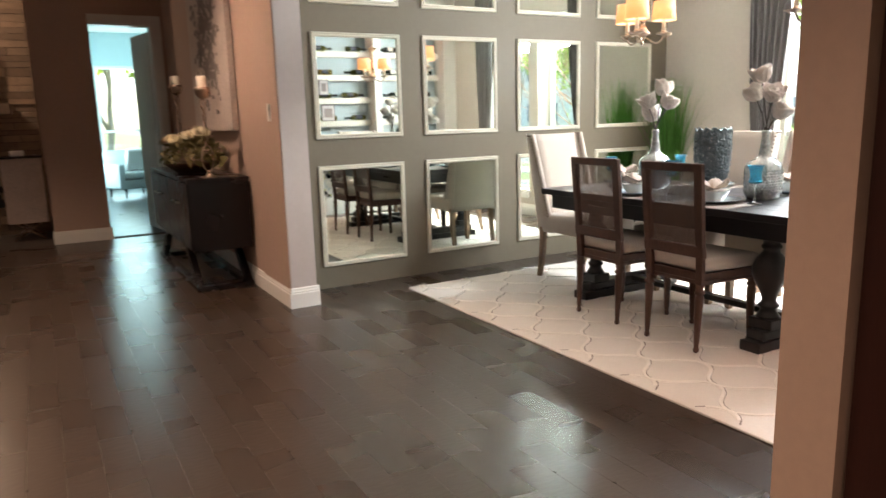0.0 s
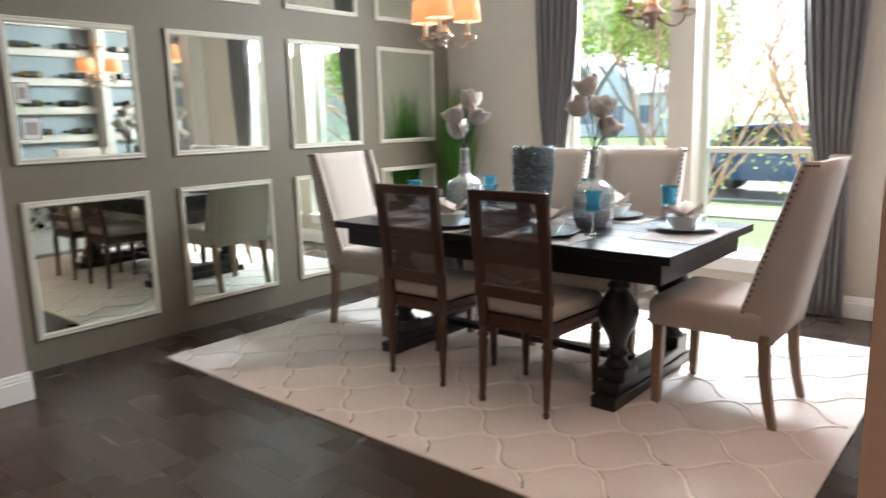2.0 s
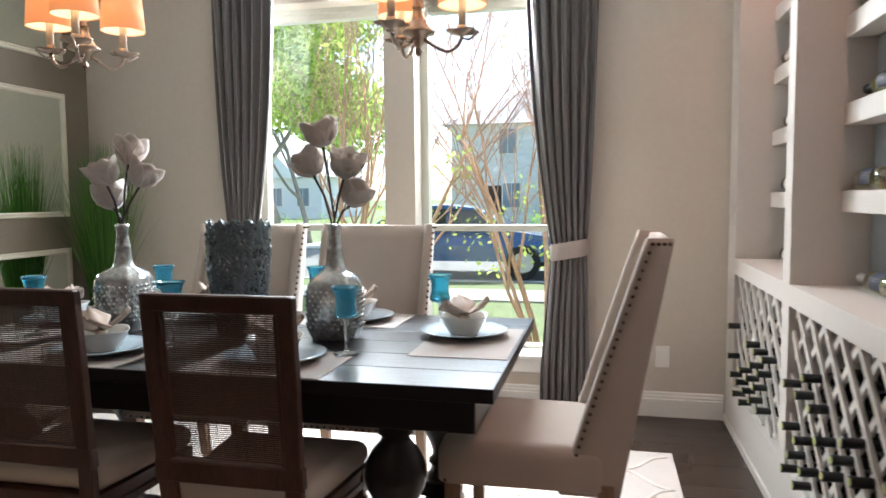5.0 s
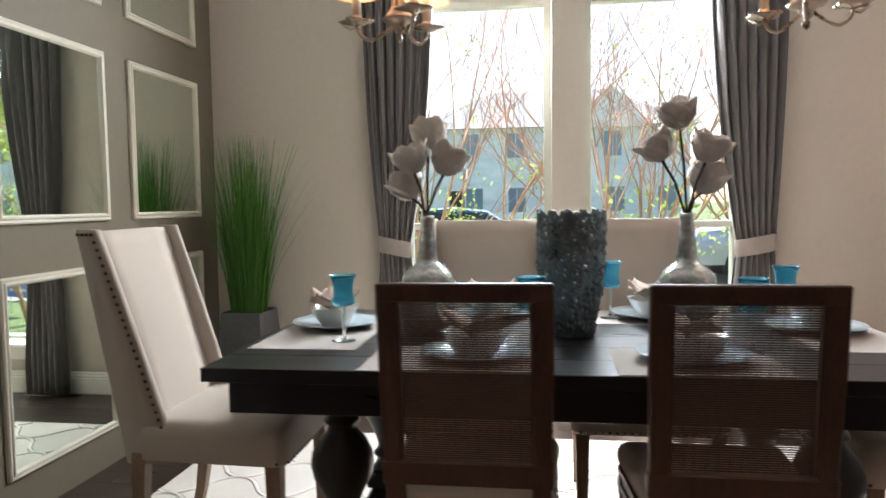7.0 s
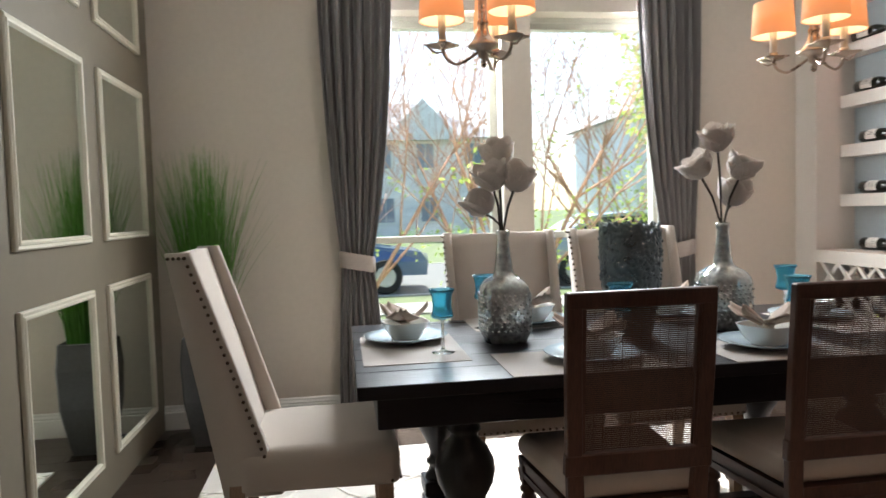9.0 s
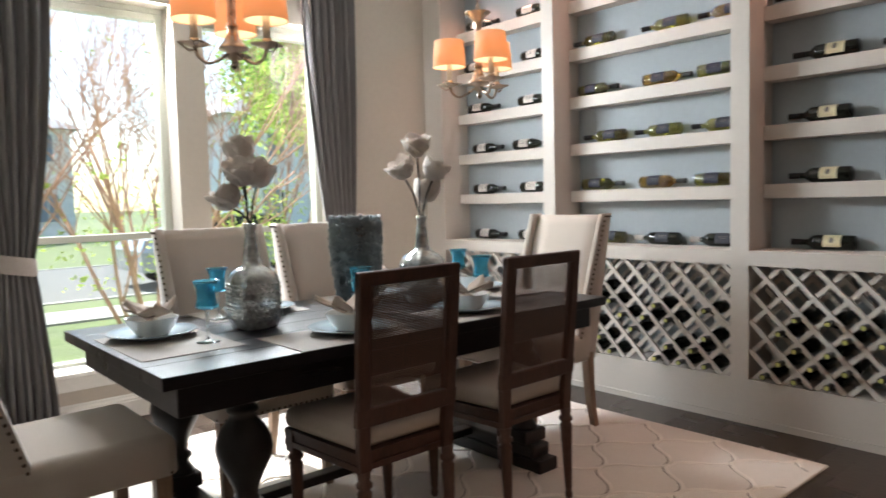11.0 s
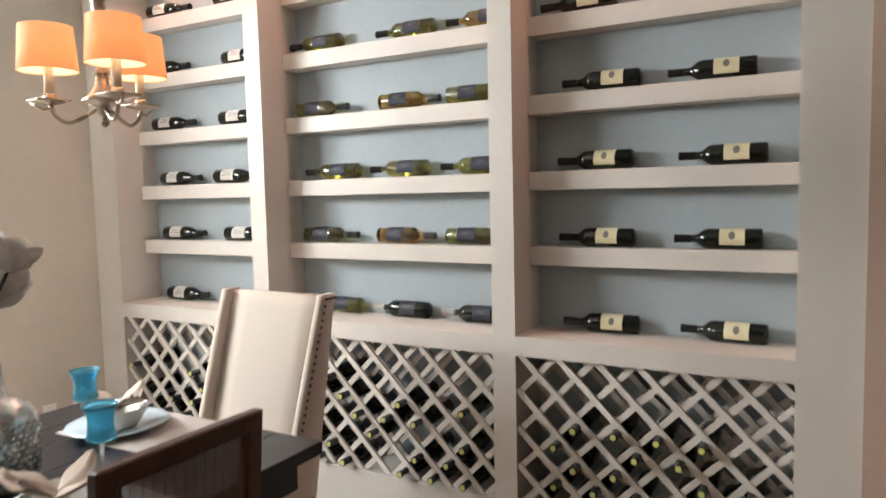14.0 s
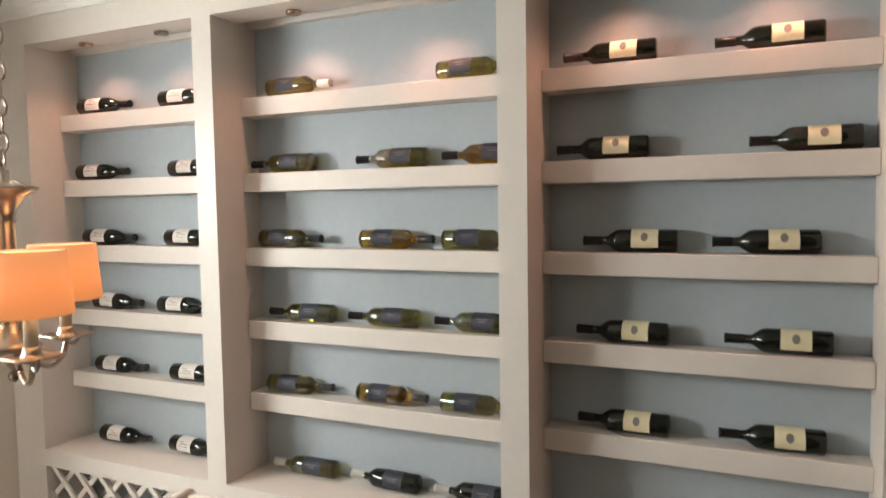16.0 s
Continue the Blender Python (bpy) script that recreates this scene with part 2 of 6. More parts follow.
M["carwhite"] = mat("silver_car_paint", (0.45, 0.47, 0.50), 0.2, 0.4, vary=0.05, bump=0, coat=1.0)
M["carglass"] = mat("car_glass", (0.03, 0.035, 0.04), 0.04, vary=0, bump=0)
M["tyre"] = mat("tyre_rubber", (0.02, 0.02, 0.02), 0.8, bump=0)
M["signred"] = mat("sign_face", (0.10, 0.14, 0.45), 0.5, vary=0.05, bump=0)
M["mesh_black"] = mat("dark_iron", (0.02, 0.02, 0.02), 0.5, 0.6, bump=0)


def shade_material():
    m = bpy.data.materials.new("lampshade_fabric")
    m.use_nodes = True
    nt = m.node_tree
    n, l = nt.nodes, nt.links
    n.remove(n["Principled BSDF"])
    d, t, e, a, b = (n.new(k) for k in ("ShaderNodeBsdfDiffuse", "ShaderNodeBsdfTranslucent", "ShaderNodeEmission", "ShaderNodeMixShader", "ShaderNodeAddShader"))
    d.inputs[0].default_value = (0.85, 0.70, 0.55, 1)
    t.inputs[0].default_value = (0.95, 0.62, 0.34, 1)
    e.inputs[0].default_value = (1.0, 0.52, 0.22, 1)
    e.inputs[1].default_value = 0.10
    a.inputs[0].default_value = 0.5
    l.new(d.outputs[0], a.inputs[1])
    l.new(t.outputs[0], a.inputs[2])
    l.new(a.outputs[0], b.inputs[0])
    l.new(e.outputs[0], b.inputs[1])
    l.new(b.outputs[0], n["Material Output"].inputs[0])
    return m


M["shade"] = shade_material()
M["bulb"] = mat("lit_bulb", (1, 0.8, 0.55), 0.5, emit=(1.0, 0.72, 0.42), power=4.0, bump=0, vary=0)
M["shade_in"] = mat("lampshade_lining", (0.85, 0.75, 0.6), 0.8, emit=(1.0, 0.62, 0.34), power=0.35, bump=0, vary=0)
M["can_lens"] = mat("downlight_lens", (1, 0.9, 0.8), 0.5, emit=(1.0, 0.66, 0.44), power=12.0, bump=0, vary=0)


def pane_material():
    m = bpy.data.materials.new("window_pane")
    m.use_nodes = True
    n, l = m.node_tree.nodes, m.node_tree.links
    n.remove(n["Principled BSDF"])
    t, g, x, f, pw, sc = (n.new(k) for k in ("ShaderNodeBsdfTransparent", "ShaderNodeBsdfGlossy", "ShaderNodeMixShader", "ShaderNodeLayerWeight", "ShaderNodeMath", "ShaderNodeMath"))
    t.inputs[0].default_value = (0.97, 1.0, 0.985, 1)
    g.inputs["Roughness"].default_value = 0.01
    pw.operation, sc.operation = "POWER", "MULTIPLY_ADD"
    f.inputs[0].default_value = 0.5
    pw.inputs[1].default_value = 5.0
    sc.inputs[1].default_value, sc.inputs[2].default_value = 0.96, 0.04
    l.new(f.outputs["Facing"], pw.inputs[0])
    l.new(pw.outputs[0], sc.inputs[0])
    l.new(sc.outputs[0], x.inputs[0])
    l.new(t.outputs[0], x.inputs[1])
    l.new(g.outputs[0], x.inputs[2])
    l.new(x.outputs[0], n["Material Output"].inputs[0])
    return m


M["pane"] = pane_material()


def leaf_material(name, color, glow):
    m = bpy.data.materials.new(name)
    m.use_nodes = True
    n, l = m.node_tree.nodes, m.node_tree.links
    n.remove(n["Principled BSDF"])
    d, t, x, g, r = (n.new(k) for k in ("ShaderNodeBsdfDiffuse", "ShaderNodeBsdfTranslucent", "ShaderNodeMixShader", "ShaderNodeNewGeometry", "ShaderNodeMapRange"))
    r.inputs[3].default_value, r.inputs[4].default_value = 0.6, 1.5
    l.new(g.outputs["Random Per Island"], r.inputs[0])
    for sh, c in ((d, color), (t, glow)):
        v = n.new("ShaderNodeVectorMath")
        v.operation = "SCALE"
        v.inputs[0].default_value = c
        l.new(r.outputs[0], v.inputs["Scale"])
        l.new(v.outputs[0], sh.inputs[0])
    x.inputs[0].default_value = 0.55
    l.new(d.outputs[0], x.inputs[1])
    l.new(t.outputs[0], x.inputs[2])
    l.new(x.outputs[0], n["Material Output"].inputs[0])
    return m


M["leaf"] = leaf_material("leaf_green", (0.17, 0.29, 0.08), (0.34, 0.56, 0.11))
M["leaf_y"] = leaf_material("leaf_yellow_green", (0.28, 0.36, 0.10), (0.52, 0.66, 0.16))
M["grass_blade"] = leaf_material("grass_blade", (0.09, 0.19, 0.05), (0.10, 0.25, 0.045))


# ---- mesh helpers ----
def obj(name, bm, material, parent=None, label="", loc=None, smooth=False):
    me = bpy.data.meshes.new(name)
    bmesh.ops.recalc_face_normals(bm, faces=bm.faces)
    if smooth:
        for f in bm.faces:
            f.smooth = True
    bm.to_mesh(me)
    bm.free()
    me.materials.append(M[material])
    ob = new(name, me)
    if parent:
        ob.parent = parent
    if loc:
        ob.location = loc
    if label:
        ob["label"] = label
    return ob


def part(name, bm, material, parent, label="", smooth=False):
    return obj(name, bm, material, parent, label, None, smooth)


def empty(name, loc=(0, 0, 0), rz=0.0):
    e = new(name)
    e.location = loc
    e.rotation_euler = (0, 0, radians(rz))
    return e


def box(bm, x0, x1, y0, y1, z0, z1, bevel=0.0, seg=2):
    r = bmesh.ops.create_cube(bm, size=1.0)
    vs = r["verts"]
    for v in vs:
        v.co = Vector(((x0 + x1) / 2 + v.co.x * (x1 - x0), (y0 + y1) / 2 + v.co.y * (y1 - y0), (z0 + z1) / 2 + v.co.z * (z1 - z0)))
    if bevel:
        es = {e for v in vs for e in v.link_edges}
        r2 = bmesh.ops.bevel(bm, geom=list(es), offset=bevel, segments=seg, affect="EDGES", profile=0.5)
        vs = r2["verts"]
    return vs


def boxbm(*a, **k):
    bm = bmesh.new()
    box(bm, *a, **k)
    return bm


def lathe(bm, profile, seg=24, center=(0, 0), axis="z", wobble=None):
    """Revolve (radius, height) pairs about the vertical."""
    rings = []
    for r, z in profile:
        ring = []
        for i in range(seg):
            a = 2 * math.pi * i / seg
            rr = r * (wobble(a, z) if wobble else 1)
            ring.append(bm.verts.new((center[0] + rr * math.cos(a), center[1] + rr * math.sin(a), z)))
        rings.append(ring)
    for a, b in zip(rings, rings[1:]):
        for i in range(seg):
            bm.faces.new((a[i], a[(i + 1) % seg], b[(i + 1) % seg], b[i]))
    for ring in (rings[0], rings[-1]):
        if profile[rings.index(ring)][0] > 1e-4:
            bm.faces.new(ring)
    return rings


def lathebm(profile, seg=24, center=(0, 0), wobble=None):
    bm = bmesh.new()
    lathe(bm, profile, seg, center, wobble=wobble)
    return bm


def tube(bm, pts, radii, seg=8, closed=False):
    pts = [Vector(p) for p in pts]
    if not hasattr(radii, "__len__"):
        radii = [radii] * len(pts)
    rings = []
    n = len(pts)
    up = None
    for i, p in enumerate(pts):
        if closed:
            d = pts[(i + 1) % n] - pts[i - 1]
        else:
            d = pts[min(i + 1, n - 1)] - pts[max(i - 1, 0)]
        d.normalize()
        if up is None:
            up = Vector((0, 0, 1)) if abs(d.z) < 0.9 else Vector((1, 0, 0))
        s = d.cross(up).normalized()
        up = s.cross(d).normalized()
        rings.append([bm.verts.new(p + radii[i] * (math.cos(2 * math.pi * k / seg) * s + math.sin(2 * math.pi * k / seg) * up)) for k in range(seg)])
    pairs = list(zip(rings, rings[1:])) + ([(rings[-1], rings[0])] if closed else [])
    for a, b in pairs:
        for k in range(seg):
            bm.faces.new((a[k], a[(k + 1) % seg], b[(k + 1) % seg], b[k]))
    if not closed:
        bm.faces.new(rings[0])
        bm.faces.new(rings[-1])


def loft(bm, sections, cap=True):
    """Skin between loops of points with equal counts."""
    rings = [[bm.verts.new(p) for p in s] for s in sections]
    n = len(rings[0])
    for a, b in zip(rings, rings[1:]):
        for k in range(n):
            bm.faces.new((a[k], a[(k + 1) % n], b[(k + 1) % n], b[k]))
    if cap:
        bm.faces.new(rings[0])
        bm.faces.new(rings[-1])


def rect(x0, x1, y0, y1, z):
    return [(x0, y0, z), (x1, y0, z), (x1, y1, z), (x0, y1, z)]


def structure(name, bm, material, label="", loc=None):
    ob = obj(name, bm, material, None, "", loc)
    return tagged(ob, label or name.replace("_", " "), "", "", "structure")




# ---- shell ----
CEIL = 3.05
MIRROR_Y, WINE_Y, WIN_X = 5.385, 1.425, 5.86

structure("ground", boxbm(6.15, 400, -300, 300, -0.55, -0.35), "lawn", "sunlit green lawn in front of the house")
structure("floor", boxbm(-4.0, 6.05, -3.0, 9.0, -0.10, -0.012), "subfloor", "dark subfloor under the hardwood planks")
structure("ceiling", boxbm(-4.0, 6.25, -3.0, 12.2, CEIL, CEIL + 0.15), "ceiling", "off-white painted ceiling")


def wall(name, boxes, material, label):
    bm = bmesh.new()
    for b in boxes:
        box(bm, *b)
    return structure(name, bm, material, label)


N0, N1, S0, S1 = 3.355, 4.24, 2.285, 3.17
SILL, HEAD = 0.29, 2.40
wall("wall_east", [
    (WIN_X, 6.12, 0.95, S0, -0.4, CEIL), (WIN_X, 6.12, S1, N0, -0.4, CEIL), (WIN_X, 6.12, N1, 5.60, -0.4, CEIL),
    (WIN_X, 6.12, S0, S1, -0.4, SILL), (WIN_X, 6.12, N0, N1, -0.4, SILL),
    (WIN_X, 6.12, S0, S1, HEAD, CEIL), (WIN_X, 6.12, N0, N1, HEAD, CEIL)], "greige", "beige painted wall with two tall window openings")
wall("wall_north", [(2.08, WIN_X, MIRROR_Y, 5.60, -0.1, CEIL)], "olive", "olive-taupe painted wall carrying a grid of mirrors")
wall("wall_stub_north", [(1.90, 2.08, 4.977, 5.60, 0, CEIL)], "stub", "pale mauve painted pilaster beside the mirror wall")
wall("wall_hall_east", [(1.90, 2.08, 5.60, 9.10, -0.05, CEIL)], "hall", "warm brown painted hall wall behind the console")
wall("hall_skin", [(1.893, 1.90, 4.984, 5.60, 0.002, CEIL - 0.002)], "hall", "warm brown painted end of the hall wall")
# pilaster takes the darker hall brown to stand in for shade falling on it
wall("wall_stub_south", [(2.035, 2.145, 1.28, 1.438, 0, CEIL)], "hall", "warm brown pilaster at the end of the wine wall, shade put into its colour")
wall("wall_hall_south", [(2.10, 2.22, -3.0, 0.38, 0, CEIL), (2.10, 2.22, 0.38, 1.28, 2.45, CEIL)], "hall", "warm brown painted hall wall beyond the pilaster")
wall("wall_behind", [(-4.0, 6.1, -3.15, -3.0, -0.1, CEIL), (2.22, 6.1, 0.80, 0.95, -0.1, CEIL)], "hall", "plain brown painted closing wall")
wall("wall_west", [(-4.15, -4.0, -3.15, 12.2, -0.1, CEIL)], "hall", "plain brown painted wall of the hall")
wall("wall_hall_north", [(0.57, 1.13, 9.10, 9.28, 0, CEIL), (1.13, 1.77, 9.10, 9.28, 2.36, CEIL), (1.77, 2.08, 9.10, 9.28, 0, CEIL),
                         (-4.0, 0.57, 9.10, 9.28, 2.62, CEIL)], "hall", "warm brown painted wall with an opening to the sunroom")
wall("wall_family", [(-4.0, 0.95, 12.0, 12.2, 0, CEIL), (0.95, 1.10, 9.28, 12.2, 0, CEIL)], "hall", "brown painted wall of the family room")
wall("floor_family", [(-4.0, 1.13, 9.0, 12.2, -0.1, -0.001)], "sunfloor", "dark floor of the family room")



# ---- wine wall ----
BAYS = [(2.335, 3.312, "bay"), (3.41, 4.58, "bay"), (4.675, 5.66, "bay")]
LEDGE, TOP, LAT0, LAT1 = 0.905, 2.757, 0.235, 0.828
BACK, SHELF_Y = 1.165, 1.265
SHELVES = [1.243, 1.545, 1.847, 2.152, 2.457]


def wine_wall():
    bm = bmesh.new()
    xs = [2.145, 2.335, 3.312, 3.41, 4.58, 4.675, 5.66, 5.86]
    for a, b in zip(xs[::2], xs[1::2]):
        box(bm, a, b, BACK - 0.03, WINE_Y, 0, CEIL)
    for a, b, _ in BAYS:
        box(bm, a, b, BACK - 0.03, WINE_Y, 0, LAT0)
        box(bm, a, b, BACK - 0.03, WINE_Y, LAT1, LEDGE)
        box(bm, a, b, BACK + 0.10, WINE_Y, TOP, CEIL)
        box(bm, a, b, BACK, BACK + 0.035, TOP - 0.005, CEIL)
        box(bm, a, b, BACK, BACK + 0.10, TOP + 0.11, CEIL)
    box(bm, 2.145, 5.86, WINE_Y + 0.001, WINE_Y + 0.010, 0.0, 0.035)
    return structure("wall_south", bm, "unit", "off-white built-in wine wall with three bays, shelf openings and lattice bins")


wine = wine_wall()
for a, b, _ in BAYS:
    structure("wall_niche_back", boxbm(a - 0.02, b + 0.02, BACK - 0.06, BACK - 0.001, 0, CEIL - 0.01), "niche", "grey-blue painted back of a wine niche")
for a, b, _ in BAYS:
    for z in SHELVES:
        s = tagged(obj("wine_shelf", boxbm(a + 0.001, b - 0.001, BACK + 0.001, SHELF_Y, z - 0.075, z, bevel=0.003), "unit"),
                   "thick off-white painted wooden wine shelf", "shelf", "shelves of the wine wall")


def lattice(a, b, y, name):
    """Crossed slats at 45 degrees, cut to the opening."""
    root = empty(name, (0, 0, 0))
    step, w, t = 0.152, 0.0115, 0.006
    H = LAT1 - LAT0
    n = int((b - a + H) / step) + 2
    for sgn in (1, -1):
        for k in range(-1, n):
            # line x = a + k*step -+ H at bottom
            if sgn > 0:
                x0, z0 = a + k * step - H + 0.05, LAT0
                p0, p1 = (x0, z0), (x0 + H, LAT1)
            else:
                x0 = a + k * step + 0.05
                p0, p1 = (x0, LAT0), (x0 - H, LAT1)
            dx, dz = p1[0] - p0[0], p1[1] - p0[1]
            t0, t1 = 0.0, 1.0
            for lim in (a, b):
                tt = (lim - p0[0]) / dx
                if (dx > 0) == (lim == a):
                    t0 = max(t0, tt)
                else:
                    t1 = min(t1, tt)
            if t1 - t0 < 0.03:
                continue
            q0 = (p0[0] + dx * t0, p0[1] + dz * t0)
            q1 = (p0[0] + dx * t1, p0[1] + dz * t1)
            bm = bmesh.new()
            yy = y + (0.0 if sgn > 0 else -2 * t)
            L = math.dist(q0, q1)
            vs = box(bm, -L / 2, L / 2, yy - t, yy + t, -w, w)
            ang = math.atan2(q1[1] - q0[1], q1[0] - q0[0])
            bmesh.ops.rotate(bm, verts=bm.verts, cent=(0, 0, 0), matrix=Matrix.Rotation(-ang, 3, "Y"))
            bmesh.ops.translate(bm, verts=bm.verts, vec=((q0[0] + q1[0]) / 2, 0, (q0[1] + q1[1]) / 2))
            part("slat", bm, "unit", root)
    return root


for a, b, _ in BAYS:
    for y in (1.405, 1.225):
        tagged(lattice(a, b, y, "wine_lattice"), "off-white diagonal lattice holding wine bottles in the wine wall", "lattice", "lattices of the wine wall")


# ---- bottles: neck points along +x, lying with the axis at z = 0.038 ----
def bottle(glass, capsule, label_mat, mark=True, L=0.30, body=0.0375, slim=False):
    root = empty("wine_bottle")
    prof = [(0.0001, 0.0), (body * 0.9, 0.0), (body, 0.006), (body, L * 0.60), (body * 0.93, L * 0.645), (body * 0.62, L * 0.70),
            (body * 0.40, L * 0.735), (0.0135, L * 0.78), (0.0135, L * 0.93)]
    if slim:
        prof[3:8] = [(body, L * 0.52), (body * 0.92, L * 0.60), (body * 0.70, L * 0.68), (body * 0.46, L * 0.75), (0.0145, L * 0.80)]

    def lay(bm):
        bmesh.ops.rotate(bm, verts=bm.verts, cent=(0, 0, 0), matrix=Matrix.Rotation(radians(90), 3, "Y"))
        bmesh.ops.translate(bm, verts=bm.verts, vec=(-L / 2, 0, body + 0.0005))
        return bm
    part("glass_body", lay(lathebm(prof, 20)), glass, root, smooth=True)
    part("capsule", lay(lathebm([(0.0145, L * 0.80), (0.0150, L * 0.805), (0.0150, L * 0.97), (0.0165, L * 0.972), (0.0165, L * 0.995), (0.013, L)], 16)), capsule, root, smooth=True)
    lab = bmesh.new()
    seg = 12
    for x0, x1, r in ((0.19, 0.47, body + 0.0006),):
        prev = None
        for i in range(seg + 1):
            a = math.pi * (-0.18 + 1.0 * i / seg)
            p = [lab.verts.new((x * L, r * math.sin(a) * 1.0, 0)) for x in (x0, x1)]
            for v in p:
                v.co = Vector((v.co.x, r * math.cos(a), r * math.sin(a)))
            if prev:
                lab.faces.new((prev[0], prev[1], p[1], p[0]))
            prev = p
    bmesh.ops.translate(lab, verts=lab.verts, vec=(-L / 2, 0, body + 0.0005))
    lb = part("label", lab, label_mat, root)
    if mark:
        mk = bmesh.new()
        if label_mat == "cream_label":
            c = bmesh.ops.create_circle(mk, cap_ends=True, segments=14, radius=0.013)
            bmesh.ops.scale(mk, verts=mk.verts, vec=(0.85, 1.15, 1))
            bmesh.ops.rotate(mk, verts=mk.verts, cent=(0, 0, 0), matrix=Matrix.Rotation(radians(-68), 3, "X"))
            bmesh.ops.translate(mk, verts=mk.verts, vec=(-L / 2 + L * 0.33, (body + 0.0022) * math.cos(radians(22)), body + (body + 0.002) * math.sin(radians(22))))
        else:
            white = label_mat == "white_label"
            for u0, u1, d in (((0.24, 0.33, 38), (0.22, 0.44, 8), (0.30, 0.42, 24), (0.26, 0.30, 20)) if white else ((0.25, 0.41, 30), (0.28, 0.38, 16))):
                an = radians(d)
                y, z = (body + 0.0016) * math.cos(an), body + (body + 0.0016) * math.sin(an)
                box(mk, -L / 2 + u0 * L, -L / 2 + u1 * L, y - 0.0006, y + 0.0006, z - 0.0009, z + 0.0009)
        part("mark", mk, "black_ink" if label_mat == "white_label" else "grey_ink", lb, "printed mark")
    return root


HIDE = Matrix.Translation((0, 0, -5))
kinds = {
    "red": (bottle("redbottle", "capsule", "cream_label"), "black glass wine bottle with a cream label lying on a shelf"),
    "green": (bottle("greenbottle", "capsule", "dark_label"), "olive glass wine bottle with a charcoal label lying on a shelf"),
    "amber": (bottle("amberbottle", "capsule", "dark_label"), "amber glass wine bottle with a charcoal label lying on a shelf"),
    "pale": (bottle("greenbottle", "capsule_w", "dark_label"), "olive glass wine bottle with a pale capsule lying on a shelf"),
    "dark": (bottle("redbottle", "capsule_w", "dark_label"), "dark glass wine bottle with a pale capsule lying on a shelf"),
    "burg": (bottle("redbottle", "capsule", "white_label", slim=True), "black burgundy bottle with a white label lying on a shelf"),
}
used = set()


def lay_bottle(kind, x, z, neck, turn=0.0):
    """neck: +1 towards larger x, -1 towards smaller x."""
    src, text = kinds[kind]
    # the label faces the room (+y); a flipped bottle is mirrored by turning about its own axis
    m = pose(x, 1.212, z, 0, 0, (0 if neck > 0 else 180) + turn)
    if neck < 0:
        m = pose(x, 1.212, z, 0, 0, turn) @ Matrix.Diagonal((-1, 1, 1, 1))
    ob = src if kind not in used else None
    if ob is None:
        ob = copy_thing(src, Matrix())
    used.add(kind)
    ob.matrix_basis = m
    tagged(ob, text, "wine bottle", "bottles of the wine wall")


# each row: kind, middle, level, side of the neck
BOTTLES = [
    ('burg', 5.413, 5, -1),
    ('burg', 4.904, 5, -1),
    ('pale', 4.323, 5, -1),
    ('green', 3.562, 5, -1),
    ('red', 3.098, 5, 1),
    ('red', 2.625, 5, 1),
    ('burg', 5.444, 4, -1),
    ('burg', 4.87, 4, -1),
    ('green', 4.419, 4, 1),
    ('green', 3.914, 4, 1),
    ('amber', 3.547, 4, 1),
    ('red', 3.122, 4, 1),
    ('red', 2.525, 4, 1),
    ('burg', 5.418, 3, -1),
    ('burg', 4.903, 3, -1),
    ('green', 4.382, 3, -1),
    ('amber', 3.894, 3, -1),
    ('green', 3.546, 3, -1),
    ('red', 3.032, 3, 1),
    ('red', 2.628, 3, 1),
    ('burg', 5.382, 2, -1),
    ('burg', 4.96, 2, -1),
    ('green', 4.344, 2, 1),
    ('green', 3.964, 2, 1),
    ('green', 3.592, 2, 1),
    ('red', 3.058, 2, 1),
    ('red', 2.59, 2, 1),
    ('burg', 5.376, 1, -1),
    ('burg', 4.897, 1, -1),
    ('green', 4.355, 1, -1),
    ('amber', 3.927, 1, -1),
    ('green', 3.563, 1, -1),
    ('red', 3.053, 1, 1),
    ('red', 2.604, 1, 1),
    ('burg', 5.371, 0, -1),
    ('burg', 4.934, 0, -1),
    ('pale', 4.35, 0, 1),
    ('dark', 3.973, 0, 1),
    ('dark', 3.6, 0, 1),
    ('red', 3.036, 0, 1),
    ('red', 2.582, 0, 1),
]
for kind, x, level, neck in BOTTLES:
    lay_bottle(kind, x, ([LEDGE] + SHELVES)[level], neck, random.uniform(-4, 4))


# bottles in the lattice bins, necks towards the room
def bin_bottle():
    root = empty("bin_bottle")

    def stand(bm):
        bmesh.ops.rotate(bm, verts=bm.verts, cent=(0, 0, 0), matrix=Matrix.Rotation(radians(-90), 3, "X"))
        return bm
    b = 0.037
    part("glass_body", stand(lathebm([(0.0001, 0), (b * 0.9, 0), (b, 0.006), (b, 0.18), (b * 0.92, 0.195), (b * 0.6, 0.212), (0.0145, 0.235), (0.0135, 0.25)], 16)), "redbottle", root, smooth=True)
    part("capsule", stand(lathebm([(0.0145, 0.24), (0.015, 0.29), (0.016, 0.291), (0.016, 0.299)], 12)), "capsule", root, smooth=True)
    part("capsule_top", stand(lathebm([(0.0115, 0.2995), (0.0115, 0.3005)], 12)), "cork", root, "yellow-green capsule top")
    return root


